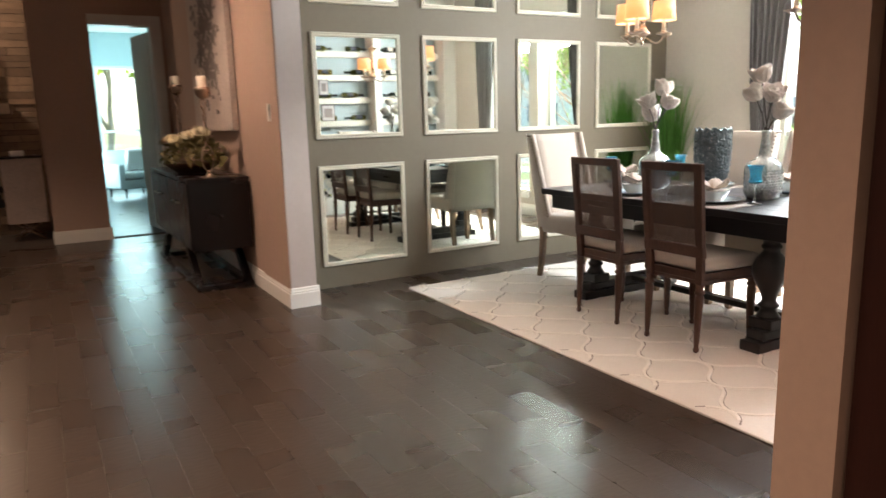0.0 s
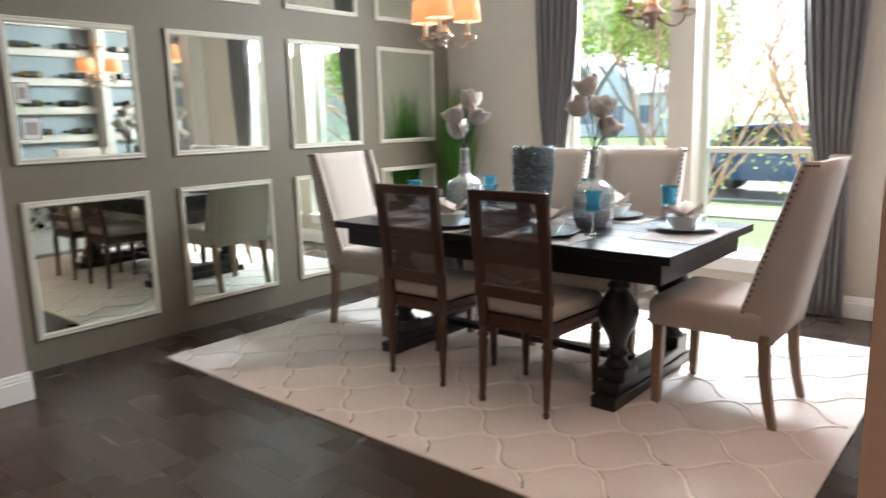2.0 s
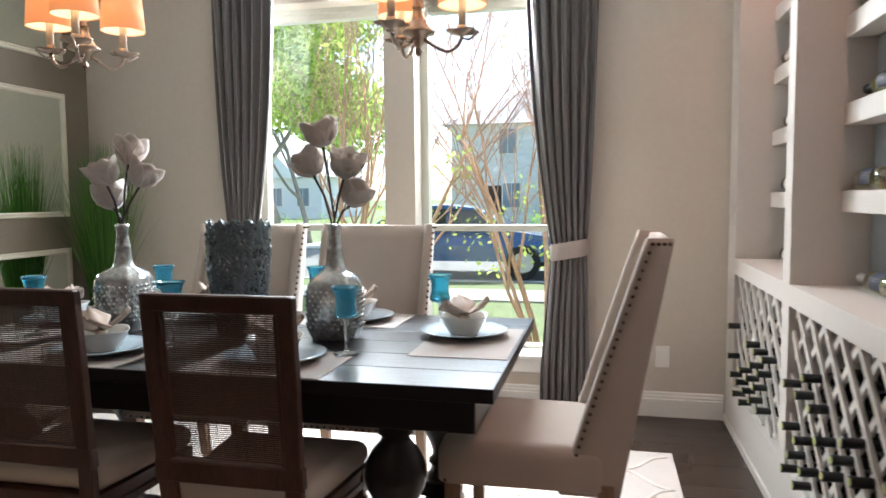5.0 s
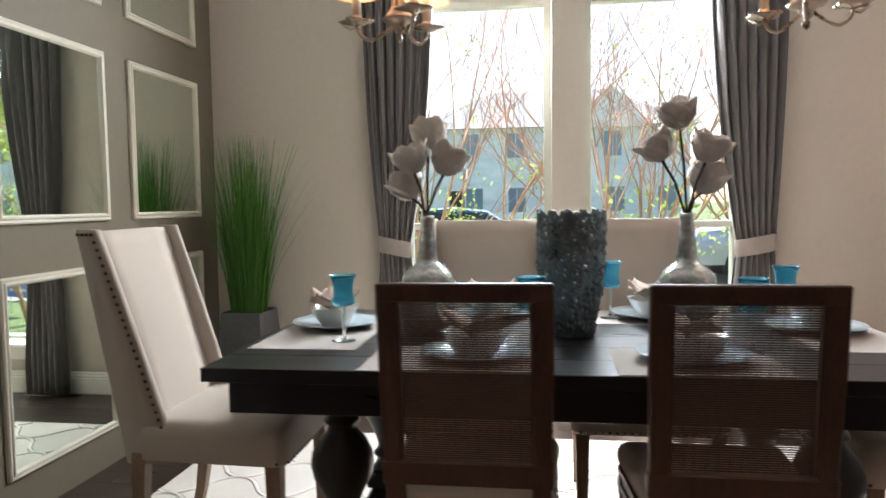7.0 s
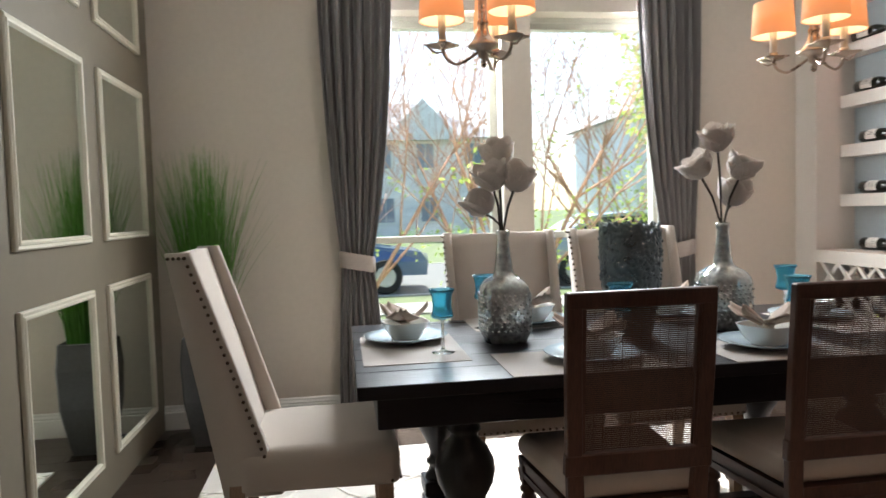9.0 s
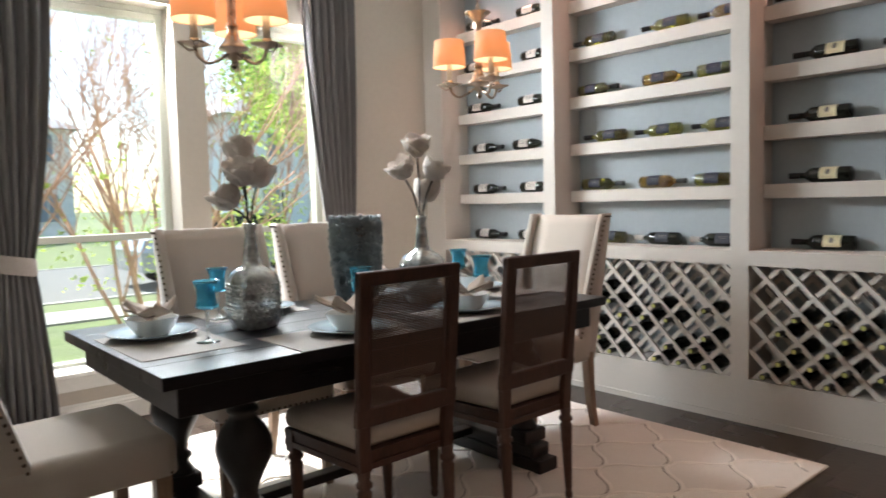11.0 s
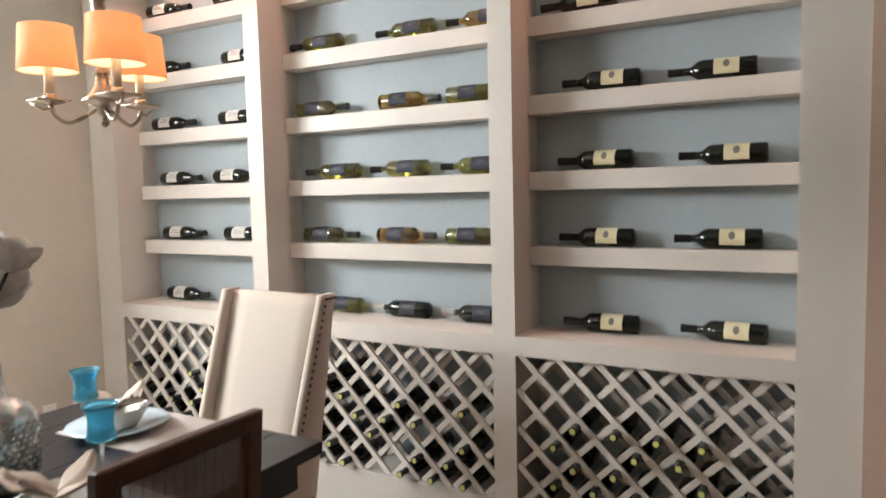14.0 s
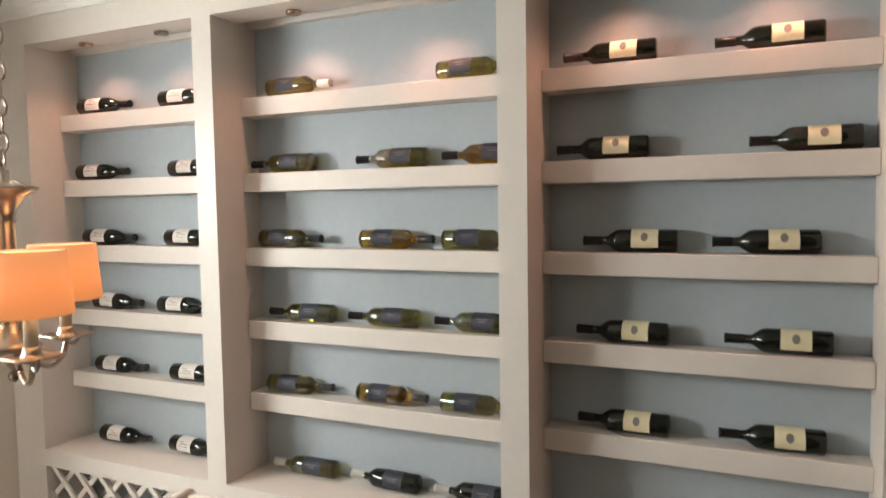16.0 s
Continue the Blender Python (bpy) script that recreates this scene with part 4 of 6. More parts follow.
# ---- cane-backed side chair, facing +y ----
def cane_chair():
    root = empty("cane_chair")

    def by(z):
        return -0.178 - 0.050 * (z - 0.44) / 0.56
    hw = 0.2015
    bm = bmesh.new()
    box(bm, -0.222, 0.222, -0.165, 0.236, 0.4345, 0.508, bevel=0.034, seg=5)
    for v in bm.verts:
        if v.co.z > 0.47:
            v.co.z += 0.026 * (1 - (v.co.x / 0.225) ** 2) * (1 - ((v.co.y - 0.03) / 0.2) ** 2)
        v.co.x *= 0.86 + 0.16 * (v.co.y + 0.165) / 0.39
    part("seat_cushion", bm, "cushion", root, "cream upholstered seat cushion", smooth=True)
    bm = bmesh.new()
    for z0, z1, d in ((0.375, 0.395, 0.006), (0.395, 0.418, 0.0), (0.418, 0.434, 0.005)):
        loft(bm, [[(-0.185 - d, -0.17 - d, z), (0.185 + d, -0.17 - d, z), (0.215 + d, 0.225 + d, z), (-0.215 - d, 0.225 + d, z)] for z in (z0, z1)])
    part("seat_frame", bm, "brown_wood", root)
    for s in (-1, 1):
        bm = bmesh.new()
        secs = []
        for z, w in ((0.375, 0.022), (0.45, 0.022), (0.56, 0.021), (0.80, 0.021), (1.0, 0.021)):
            y = by(z) if z > 0.44 else -0.178
            x = s * (hw - 0.021) * (0.93 + 0.07 * min(1, (z - 0.375) / 0.3))
            secs.append(rect(x - w, x + w, y - 0.014, y + 0.014, z))
        loft(bm, secs)
        bmesh.ops.bevel(bm, geom=list(bm.edges), offset=0.003, segments=1, affect="EDGES")
        part("back_stile", bm, "brown_wood", root)
        # turned front leg and tapering rear leg
        part("front_leg", lathebm([(0.010, RUG), (0.015, 0.022), (0.015, 0.034), (0.011, 0.044), (0.014, 0.06), (0.024, 0.295), (0.025, 0.312), (0.017, 0.320), (0.028, 0.330), (0.028, 0.340), (0.019, 0.348), (0.024, 0.352)], 16,
                                  (s * 0.195, 0.203), wobble=lambda a, z: 1 + (0.05 * math.cos(8 * a) if 0.05 < z < 0.31 else 0)), "brown_wood", root, smooth=True)
        part("leg_block", boxbm(s * 0.195 - 0.024, s * 0.195 + 0.024, 0.179, 0.230, 0.353, 0.436, bevel=0.003), "brown_wood", root)
        bm = bmesh.new()
        lathe(bm, [(0.010, RUG), (0.015, 0.022), (0.015, 0.034), (0.011, 0.044), (0.014, 0.06), (0.023, 0.295), (0.024, 0.312), (0.017, 0.320), (0.027, 0.330), (0.027, 0.340), (0.019, 0.348), (0.023, 0.376)], 16, (s * 0.172, -0.178))
        for v in bm.verts:
            v.co.y -= 0.012 * (0.376 - v.co.z) / 0.36
        part("rear_leg", bm, "brown_wood", root, smooth=True)
    for z0, z1, nm in ((0.958, 1.002, "top_rail"), (0.518, 0.578, "lower_rail")):
        bm = bmesh.new()
        loft(bm, [[(-hw, by(z) - 0.015, z), (hw, by(z) - 0.015, z), (hw, by(z) + 0.015, z), (-hw, by(z) + 0.015, z)] for z in (z0, z1)])
        bmesh.ops.bevel(bm, geom=list(bm.edges), offset=0.004, segments=1, affect="EDGES")
        part(nm, bm, "brown_wood", root)
    for s in (-1, 1):
        bm = bmesh.new()
        loft(bm, [rect(s * (hw - 0.047) - 0.005, s * (hw - 0.047) + 0.005, by(z) - 0.009, by(z) + 0.009, z) for z in (0.58, 0.96)])
        part("inner_bead", bm, "brown_wood", root)
    bm = bmesh.new()
    z = 0.583
    while z < 0.957:
        y = by(z)
        v = [bm.verts.new(p) for p in ((-0.152, y - 0.0006, z), (0.152, y - 0.0006, z), (0.152, y + 0.0006, z + 0.0037), (-0.152, y + 0.0006, z + 0.0037))]
        bm.faces.new(v)
        z += 0.0054
    for i in range(13):
        x = -0.150 + i * 0.025
        v = [bm.verts.new(p) for p in ((x, by(0.580), 0.580), (x + 0.0016, by(0.580), 0.580), (x + 0.0016, by(0.958), 0.958), (x, by(0.958), 0.958))]
        bm.faces.new(v)
    cn = part("cane_panel", bm, "cane", root, "woven cane back panel")
    cn["kind"] = "stuff"
    return root


cc = cane_chair()
for i, (x, y, r) in enumerate(((3.588, 3.592, -90), (3.566, 2.986, -90))):
    ob = cc if i == 0 else copy_thing(cc, Matrix())
    ob.matrix_basis = pose(x, y, 0, 0, 0, r)
    tagged(ob, "brown wooden side chair with a woven cane back and cream seat", "dining chair", "side chairs of the table")


# ---- chandelier ----
def chandelier(cx, cy, rot, bottom):
    root = empty("chandelier", (cx, cy, bottom), rot)
    Z = lambda z: z
    part("centre_column", lathebm([(0.002, -0.02), (0.010, -0.012), (0.012, 0.0), (0.006, 0.012), (0.016, 0.022), (0.020, 0.04), (0.030, 0.052), (0.050, 0.058), (0.054, 0.064), (0.040, 0.078), (0.030, 0.094),
                                   (0.022, 0.11), (0.016, 0.14), (0.019, 0.146), (0.019, 0.155), (0.015, 0.16), (0.015, 0.345), (0.019, 0.352), (0.016, 0.362), (0.022, 0.385),
                                   (0.036, 0.408), (0.060, 0.425), (0.062, 0.430), (0.040, 0.437), (0.012, 0.448), (0.010, 0.47)], 24), "silver", root, smooth=True)
    for k in range(3):
        a = math.pi * 2 / 3 * k
        ca, sa = math.cos(a), math.sin(a)
        path = []
        for u, z in ((0.012, 0.045), (0.04, 0.022), (0.075, 0.000), (0.098, -0.004), (0.124, 0.016), (0.137, 0.050)):
            path.append((u, z))
        pts = []
        for i in range(len(path) - 1):
            for q in range(4):
                t = q / 4
                p0, p1, p2, p3 = path[max(i - 1, 0)], path[i], path[i + 1], path[min(i + 2, len(path) - 1)]
                f = lambda a0, a1, a2, a3: 0.5 * (2 * a1 + (a2 - a0) * t + (2 * a0 - 5 * a1 + 4 * a2 - a3) * t * t + (3 * a1 - a0 - 3 * a2 + a3) * t ** 3)
                u, z = f(p0[0], p1[0], p2[0], p3[0]), f(p0[1], p1[1], p2[1], p3[1])
                pts.append((u * ca, u * sa, z))
        pts.append((0.137 * ca, 0.137 * sa, 0.05))
        bm = bmesh.new()
        tube(bm, pts, 0.0062, 8)
        arm = part("arm", bm, "silver", root, smooth=True)
        X, Y = 0.137 * ca, 0.137 * sa
        bm = bmesh.new()
        lathe(bm, [(0.004, 0.045), (0.012, 0.050), (0.050, 0.062), (0.052, 0.066), (0.020, 0.060), (0.016, 0.075), (0.015, 0.085)], 20, (X, Y),
              wobble=lambda t, z: 1 + (0.16 * math.cos(4 * t) if 0.055 < z < 0.07 else 0))
        part("bobeche", bm, "silver", root, smooth=True)
        bm = bmesh.new()
        tube(bm, [(X + 0.05 * ca, Y + 0.05 * sa, 0.060), (X + 0.02 * ca, Y + 0.02 * sa, 0.035), (X - 0.005 * ca, Y - 0.005 * sa, 0.042)], 0.004, 6)
        part("leaf_scroll", bm, "silver", root, smooth=True)
        part("candle_sleeve", lathebm([(0.0125, 0.085), (0.0125, 0.185), (0.010, 0.187)], 14, (X, Y)), "candle", root, smooth=True)
        part("bulb", lathebm([(0.006, 0.187), (0.013, 0.205), (0.011, 0.225), (0.002, 0.245)], 10, (X, Y)), "bulb", root, smooth=True)
        bm = bmesh.new()
        rings = []
        for r, z in ((0.076, 0.163), (0.067, 0.283)):
            rings.append([(X + r * math.cos(t), Y + r * math.sin(t), z) for t in [2 * math.pi * q / 32 for q in range(32)]])
        loft(bm, rings, cap=False)
        sh = part("shade", bm, "shade", root, "warm lit fabric drum shade", smooth=True)
        sm = sh.modifiers.new("thick", "SOLIDIFY")
        sm.thickness = 0.0015
        bm = bmesh.new()
        loft(bm, [[(X + (r - 0.003) * math.cos(t), Y + (r - 0.003) * math.sin(t), z) for t in [2 * math.pi * q / 24 for q in range(24)]] for r, z in ((0.076, 0.166), (0.067, 0.280))], cap=False)
        part("shade_lining", bm, "shade_in", root, "glowing shade lining", smooth=True)
    for ob in root.children:
        if not ob.name.startswith("shade"):
            for v in ob.data.vertices:
                v.co.z = 0.22 + (v.co.z - 0.22) * 0.87
    n = 0
    z = 0.440
    chain_top = CEIL - 0.03 - bottom
    bm = bmesh.new()
    while z < chain_top - 0.02:
        pts = []
        for q in range(10):
            t = 2 * math.pi * q / 10
            u, w = 0.012 * math.cos(t), 0.021 * math.sin(t)
            pts.append((u, 0, z + 0.018 + w) if n % 2 else (0, u, z + 0.018 + w))
        tube(bm, pts, 0.0024, 6, closed=True)
        z += 0.0345
        n += 1
    part("chain", bm, "silver", root, smooth=True)
    part("canopy", lathebm([(0.012, chain_top - 0.02), (0.03, chain_top - 0.01), (0.062, chain_top + 0.015), (0.065, chain_top + 0.029)], 24), "silver", root, smooth=True)
    for k in range(3):
        a = math.pi * 2 / 3 * k + radians(rot)
        point("chandelier_bulb_light", (cx + 0.137 * math.cos(a), cy + 0.137 * math.sin(a), bottom + 0.215), 0.6, (1.0, 0.56, 0.28), 0.012)
    return tagged(root, "brushed nickel chandelier with three warm lit drum shades over the table", "chandelier", "chandeliers over the table")


chandelier(3.989, 3.854, 90, 1.672)
chandelier(3.997, 2.652, 39, 1.658)


# ---- flower bottles ----
def flower(bm_petals, c, r, tilt, rnd, open_=1.0):
    up = Vector(tilt).normalized()
    q = up.to_track_quat("Z", "Y")
    for ring, (count, rad, lean, size) in enumerate(((3, 0.25, 0.25, 0.85), (5, 0.5, 0.55, 1.0), (6, 0.75, 0.95, 1.05))):
        for i in range(count):
            a = 2 * math.pi * (i + 0.5 * ring) / count + rnd.uniform(-0.2, 0.2)
            rows = []
            L = r * 1.5 * size * rnd.uniform(0.9, 1.1)
            for j in range(6):
                u = j / 5
                wdt = r * 0.85 * math.sin(math.pi * (0.12 + 0.80 * u)) * (1 if u < 0.95 else 0.6)
                out = r * (rad * 1.0 * math.sin(min(1.0, u * 1.25) * math.pi / 2) + lean * 0.35 * u * u * open_)
                h = L * (u * (1 - 0.12 * lean * u)) - r * 0.45
                row = []
                for k in (-1, -0.5, 0, 0.5, 1):
                    cur = 0.30 * wdt * (abs(k) ** 2)
                    x = (out - cur) * math.cos(a) - k * wdt * math.sin(a)
                    y = (out - cur) * math.sin(a) + k * wdt * math.cos(a)
                    row.append(bm_petals.verts.new(Vector(c) + q @ Vector((x, y, h + rnd.uniform(-0.002, 0.002) + (0.004 * math.cos(k * 5) if j == 5 else 0)))))
                rows.append(row)
            for ra, rb_ in zip(rows, rows[1:]):
                for k in range(4):
                    bm_petals.faces.new((ra[k], ra[k + 1], rb_[k + 1], rb_[k]))


def flower_bottle(x, y, heads, seed):
    rnd = random.Random(seed)
    z0 = TZ
    root = empty("flower_bottle", (x, y, z0))
    bm = lathebm([(0.02, 0.0), (0.072, 0.0), (0.074, 0.010), (0.080, 0.022), (0.088, 0.040), (0.088, 0.165), (0.084, 0.188), (0.072, 0.208), (0.052, 0.224), (0.037, 0.234), (0.033, 0.250), (0.026, 0.30), (0.029, 0.305), (0.025, 0.312),
                  (0.020, 0.36), (0.024, 0.37), (0.024, 0.386), (0.019, 0.388), (0.016, 0.37)], 48)
    ds = []
    for v in bm.verts:
        h = v.co.z
        a = math.atan2(v.co.y, v.co.x)
        rr = math.hypot(v.co.x, v.co.y)
        if rr > 0.03:
            sq = 1 / max(abs(math.cos(a)), abs(math.sin(a)))
            k = 1 + (sq - 1) * 0.45 * min(1, (rr - 0.03) / 0.03)
            k *= 1 + 0.008 * math.sin(a * 16) * (1 if h < 0.2 else 0)
            v.co.x *= k
            v.co.y *= k
    part("bottle", bm, "mercury", root, "mottled silver mercury-glass bottle", smooth=True)
    nb = bmesh.new()
    for j in range(9):
        for i in range(28):
            a = 2 * math.pi * (i + (j % 2) * 0.5) / 28
            sq = 1 / max(abs(math.cos(a)), abs(math.sin(a)))
            rr = 0.0872 * (1 + (sq - 1) * 0.45)
            r = bmesh.ops.create_icosphere(nb, subdivisions=1, radius=0.0062)
            bmesh.ops.translate(nb, verts=r["verts"], vec=(rr * math.cos(a), rr * math.sin(a), 0.045 + j * 0.0150))
    qb = part("quilting", nb, "mercury", root, smooth=True)
    qb["kind"] = "stuff"
    for i, (dx, dy, h) in enumerate(heads):
        bm = bmesh.new()
        pts = [(0.004 * math.cos(i * 1.6), 0.004 * math.sin(i * 1.6), 0.03), (0.008 * math.cos(i * 1.6), 0.008 * math.sin(i * 1.6), 0.385), (dx * 0.45, dy * 0.45, 0.385 + (h - 0.385) * 0.5), (dx, dy, h - 0.02)]
        tube(bm, pts, [0.0035, 0.004, 0.0045, 0.005], 6)
        st = part("stem", bm, "stem", root, smooth=True)
        pb = bmesh.new()
        flower(pb, (dx, dy, h), 0.062, (dx * 2.0, dy * 2.0, 0.22), rnd)
        pob = part("blossom", pb, "petal", root, "pale silk magnolia blossom", smooth=True)
        sm = pob.modifiers.new("thick", "SOLIDIFY")
        sm.thickness = 0.0015
    return tagged(root, "quilted mercury-glass bottle with four pale silk magnolia stems on the table", "vase", "flower bottles on the table")


# ---- pierced vase ----
def pierced_vase(x, y):
    root = empty("pierced_vase", (x, y, TZ))
    bm = bmesh.new()
    rows, n = 64, 132
    rnd = random.Random(3)

    def R(u):
        return 0.070 + 0.030 * u + 0.018 * math.sin(math.pi * u * 0.9)

    def worm(a, u):
        return math.sin(16 * a + 2.6 * math.sin(31 * u + 3 * a)) * math.cos(52 * u + 2.4 * math.sin(9 * a + 11 * u))
    grid = []
    H = 0.395
    for j in range(rows + 1):
        u = j / rows
        ring = []
        for i in range(n):
            a = 2 * math.pi * i / n
            r = R(u) + 0.0035 * max(-0.6, worm(a, u))
            z = H * u + (0.007 * math.sin(a * 13) + 0.004 * math.sin(a * 29)) * max(0, u - 0.86) * 7
            ring.append(bm.verts.new((r * math.cos(a), r * math.sin(a), z)))
        grid.append(ring)
    for j in range(rows):
        a, b = grid[j], grid[j + 1]
        for i in range(n):
            if 3 <= j <= rows - 3 and worm(2 * math.pi * (i + 0.5) / n, (j + 0.5) / rows) < -0.70:
                continue
            bm.faces.new((a[i], a[(i + 1) % n], b[(i + 1) % n], b[i]))
    bm.faces.new(grid[0])
    ob = part("body", bm, "vasemetal", root, "", smooth=True)
    s = ob.modifiers.new("thick", "SOLIDIFY")
    s.thickness = 0.004
    # worm-like raised relief
    rb2 = bmesh.new()
    for k in range(160):
        a = rnd.uniform(0, 2 * math.pi)
        u = rnd.uniform(0.02, 0.98)
        pts = []
        d = rnd.choice((-1, 1))
        for q in range(6):
            aa = a + d * q * 0.045
            uu = min(1.0, max(0.0, u + 0.016 * math.sin(q * 1.1 + k)))
            r = R(uu) + 0.0035
            pts.append((r * math.cos(aa), r * math.sin(aa), H * uu))
        tube(rb2, pts, 0.0022, 5)
    rl_ = part("relief", rb2, "vasemetal", root, "raised wavy relief", smooth=True)
    rl_["kind"] = "stuff"
    return tagged(root, "tall pierced pewter-coloured metal vase at the middle of the table", "vase")


flower_bottle(4.063, 3.787, [(0.05, 0.0, 0.635), (-0.03, 0.037, 0.555), (0.04, -0.055, 0.55), (0.03, 0.062, 0.470)], 5)
flower_bottle(4.063, 2.968, [(-0.02, 0.028, 0.675), (0.01, 0.080, 0.58), (-0.03, -0.050, 0.57), (0.03, -0.055, 0.475)], 8)
pierced_vase(4.06, 3.324)


# ---- place settings ----
def placemat(x, y, r, w, d):
    bm = bmesh.new()
    box(bm, -w / 2, w / 2, -d / 2, d / 2, 0, 0.0025)
    ob = obj("placemat", bm, "placemat", None, "", (x, y, TZ))
    ob.rotation_euler = (0, 0, radians(r))
    return tagged(ob, "grey-beige woven linen placemat on the table", "placemat", "placemats on the table")


def plate_set(x, y, r):
    z = TZ + 0.003
    p = obj("dinner_plate", lathebm([(0.0001, 0.0), (0.075, 0.0), (0.080, 0.002), (0.115, 0.012), (0.148, 0.021), (0.150, 0.023), (0.147, 0.0245), (0.112, 0.0165), (0.080, 0.007), (0.0001, 0.006)], 48), "porcelain", None, "", (x, y, z), smooth=True)
    tagged(p, "pale blue-grey porcelain dinner plate on a placemat", "plate", "plates on the table")
    bm = bmesh.new()
    n = 40

    def ring(half, zz, k=3.6):
        out = []
        for i in range(n):
            a = 2 * math.pi * i / n
            c, s = math.cos(a), math.sin(a)
            rr = half / ((abs(c) ** k + abs(s) ** k) ** (1 / k))
            out.append((rr * c, rr * s, zz))
        return out
    loft(bm, [ring(0.045, 0.0), ring(0.048, 0.004), ring(0.066, 0.030), ring(0.080, 0.062), ring(0.082, 0.064), ring(0.078, 0.063), ring(0.062, 0.030), ring(0.042, 0.009)])
    b = obj("soup_bowl", bm, "bowl", None, "", (x, y, z + 0.0075), smooth=True)
    b.rotation_euler = (0, 0, radians(r))
    tagged(b, "white square-rimmed porcelain bowl on a dinner plate", "bowl", "bowls on the table")
    rnd = random.Random(int(x * 1000 + y * 100))
    root = empty("folded_napkin", (x, y, z + 0.03), r)
    for k, (ang, l, w) in enumerate(((15, 0.120, 0.050), (160, 0.125, 0.055), (255, 0.085, 0.045), (75, 0.085, 0.040))):
        bm = bmesh.new()
        secs = []
        for i in range(9):
            u = i / 8
            ww = w * (0.22 + 1.5 * u if u < 0.6 else 1.12 - 1.9 * (u - 0.6))
            h = 0.030 + 0.062 * u + 0.005 * math.sin(u * 5 + k)
            ls = []
            for q in range(9):
                v = q / 8 * 2 - 1
                ls.append((l * u, v * ww, h + 0.012 * (1 - abs(v)) + 0.006 * math.cos(v * 7 + k) * u))
            secs.append(ls)
        rows = [[bm.verts.new(p_) for p_ in s_] for s_ in secs]
        for ra, rb_ in zip(rows, rows[1:]):
            for q in range(8):
                bm.faces.new((ra[q], ra[q + 1], rb_[q + 1], rb_[q]))
        bmesh.ops.rotate(bm, verts=bm.verts, cent=(0, 0, 0), matrix=Matrix.Rotation(radians(ang), 3, "Z"))
        ob = part("fold", bm, "napkin", root, smooth=True)
        so = ob.modifiers.new("thick", "SOLIDIFY")
        so.thickness = 0.003
    part("napkin_ring", lathebm([(0.014, 0.018), (0.019, 0.02), (0.019, 0.040), (0.014, 0.042)], 20), "candle", root, "pale napkin ring", smooth=True)
    tagged(root, "tan cloth napkin fanned through a ring in a bowl", "napkin", "napkins on the table")


def goblet(x, y, dz=0.0):
    root = empty("water_goblet", (x, y, TZ + dz))
    part("stem", lathebm([(0.0001, 0.0), (0.036, 0.0), (0.037, 0.002), (0.012, 0.006), (0.0048, 0.014), (0.0042, 0.05), (0.006, 0.095), (0.014, 0.103), (0.0001, 0.104)], 24), "clear", root, "clear glass stem and foot", smooth=True)
    part("cup", lathebm([(0.0001, 0.104), (0.024, 0.104), (0.0330, 0.108), (0.0350, 0.114), (0.0310, 0.128), (0.0290, 0.142), (0.0300, 0.162), (0.0345, 0.180), (0.0410, 0.193), (0.0395, 0.193), (0.0330, 0.179), (0.0280, 0.162), (0.0270, 0.143), (0.0290, 0.128), (0.0310, 0.116), (0.022, 0.110), (0.0001, 0.110)], 28), "blueglass", root, "turquoise glass cup", smooth=True)
    root.scale = (1.05, 1.05, 1.07)
    return tagged(root, "turquoise water goblet on a clear stem on the table", "goblet", "goblets on the table")


for x, y, r, w, d in ((4.02, 4.125, 0, 0.50, 0.33), (4.08, 2.505, 0, 0.48, 0.30), (3.68, 3.66, 90, 0.46, 0.31), (3.685, 3.02, 90, 0.42, 0.31), (4.42, 3.64, 90, 0.42, 0.31), (4.41, 3.03, 90, 0.42, 0.31)):
    placemat(x, y, r, w, d)
for x, y, r in ((4.15, 4.13, 10), (4.17, 2.545, 5), (3.70, 3.60, 40), (3.71, 3.02, 20), (4.40, 3.60, 30), (4.40, 3.02, 10)):
    plate_set(x, y, r)
for x, y in ((3.905, 4.030), (3.820, 2.840), (4.190, 2.634), (4.330, 3.808), (3.850, 3.450), (4.385, 3.170)):
    goblet(x, y, 0.003)


# ---- tall grass planter ----
gp = empty("grass_planter", (5.585, 5.07, 0))
bm = bmesh.new()
secs = []
for z, h in ((0.0, 0.075), (0.03, 0.082), (0.25, 0.112), (0.45, 0.118), (0.585, 0.108), (0.59, 0.10), (0.55, 0.098)):
    h *= 1.12
    secs.append([(h * sx * k2, h * sy * k3, z) for sx, sy, k2, k3 in ((-1, -1, 1, 0.9), (-1, -1, 0.9, 1), (1, -1, 0.9, 1), (1, -1, 1, 0.9), (1, 1, 1, 0.9), (1, 1, 0.9, 1), (-1, 1, 0.9, 1), (-1, 1, 1, 0.9))])
loft(bm, secs)
part("pot", bm, "planter", gp, "tapered charcoal planter")
part("moss", boxbm(-0.095, 0.095, -0.095, 0.095, 0.53, 0.56), "soil", gp, "dark moss filling")
bm = bmesh.new()
rg = random.Random(11)
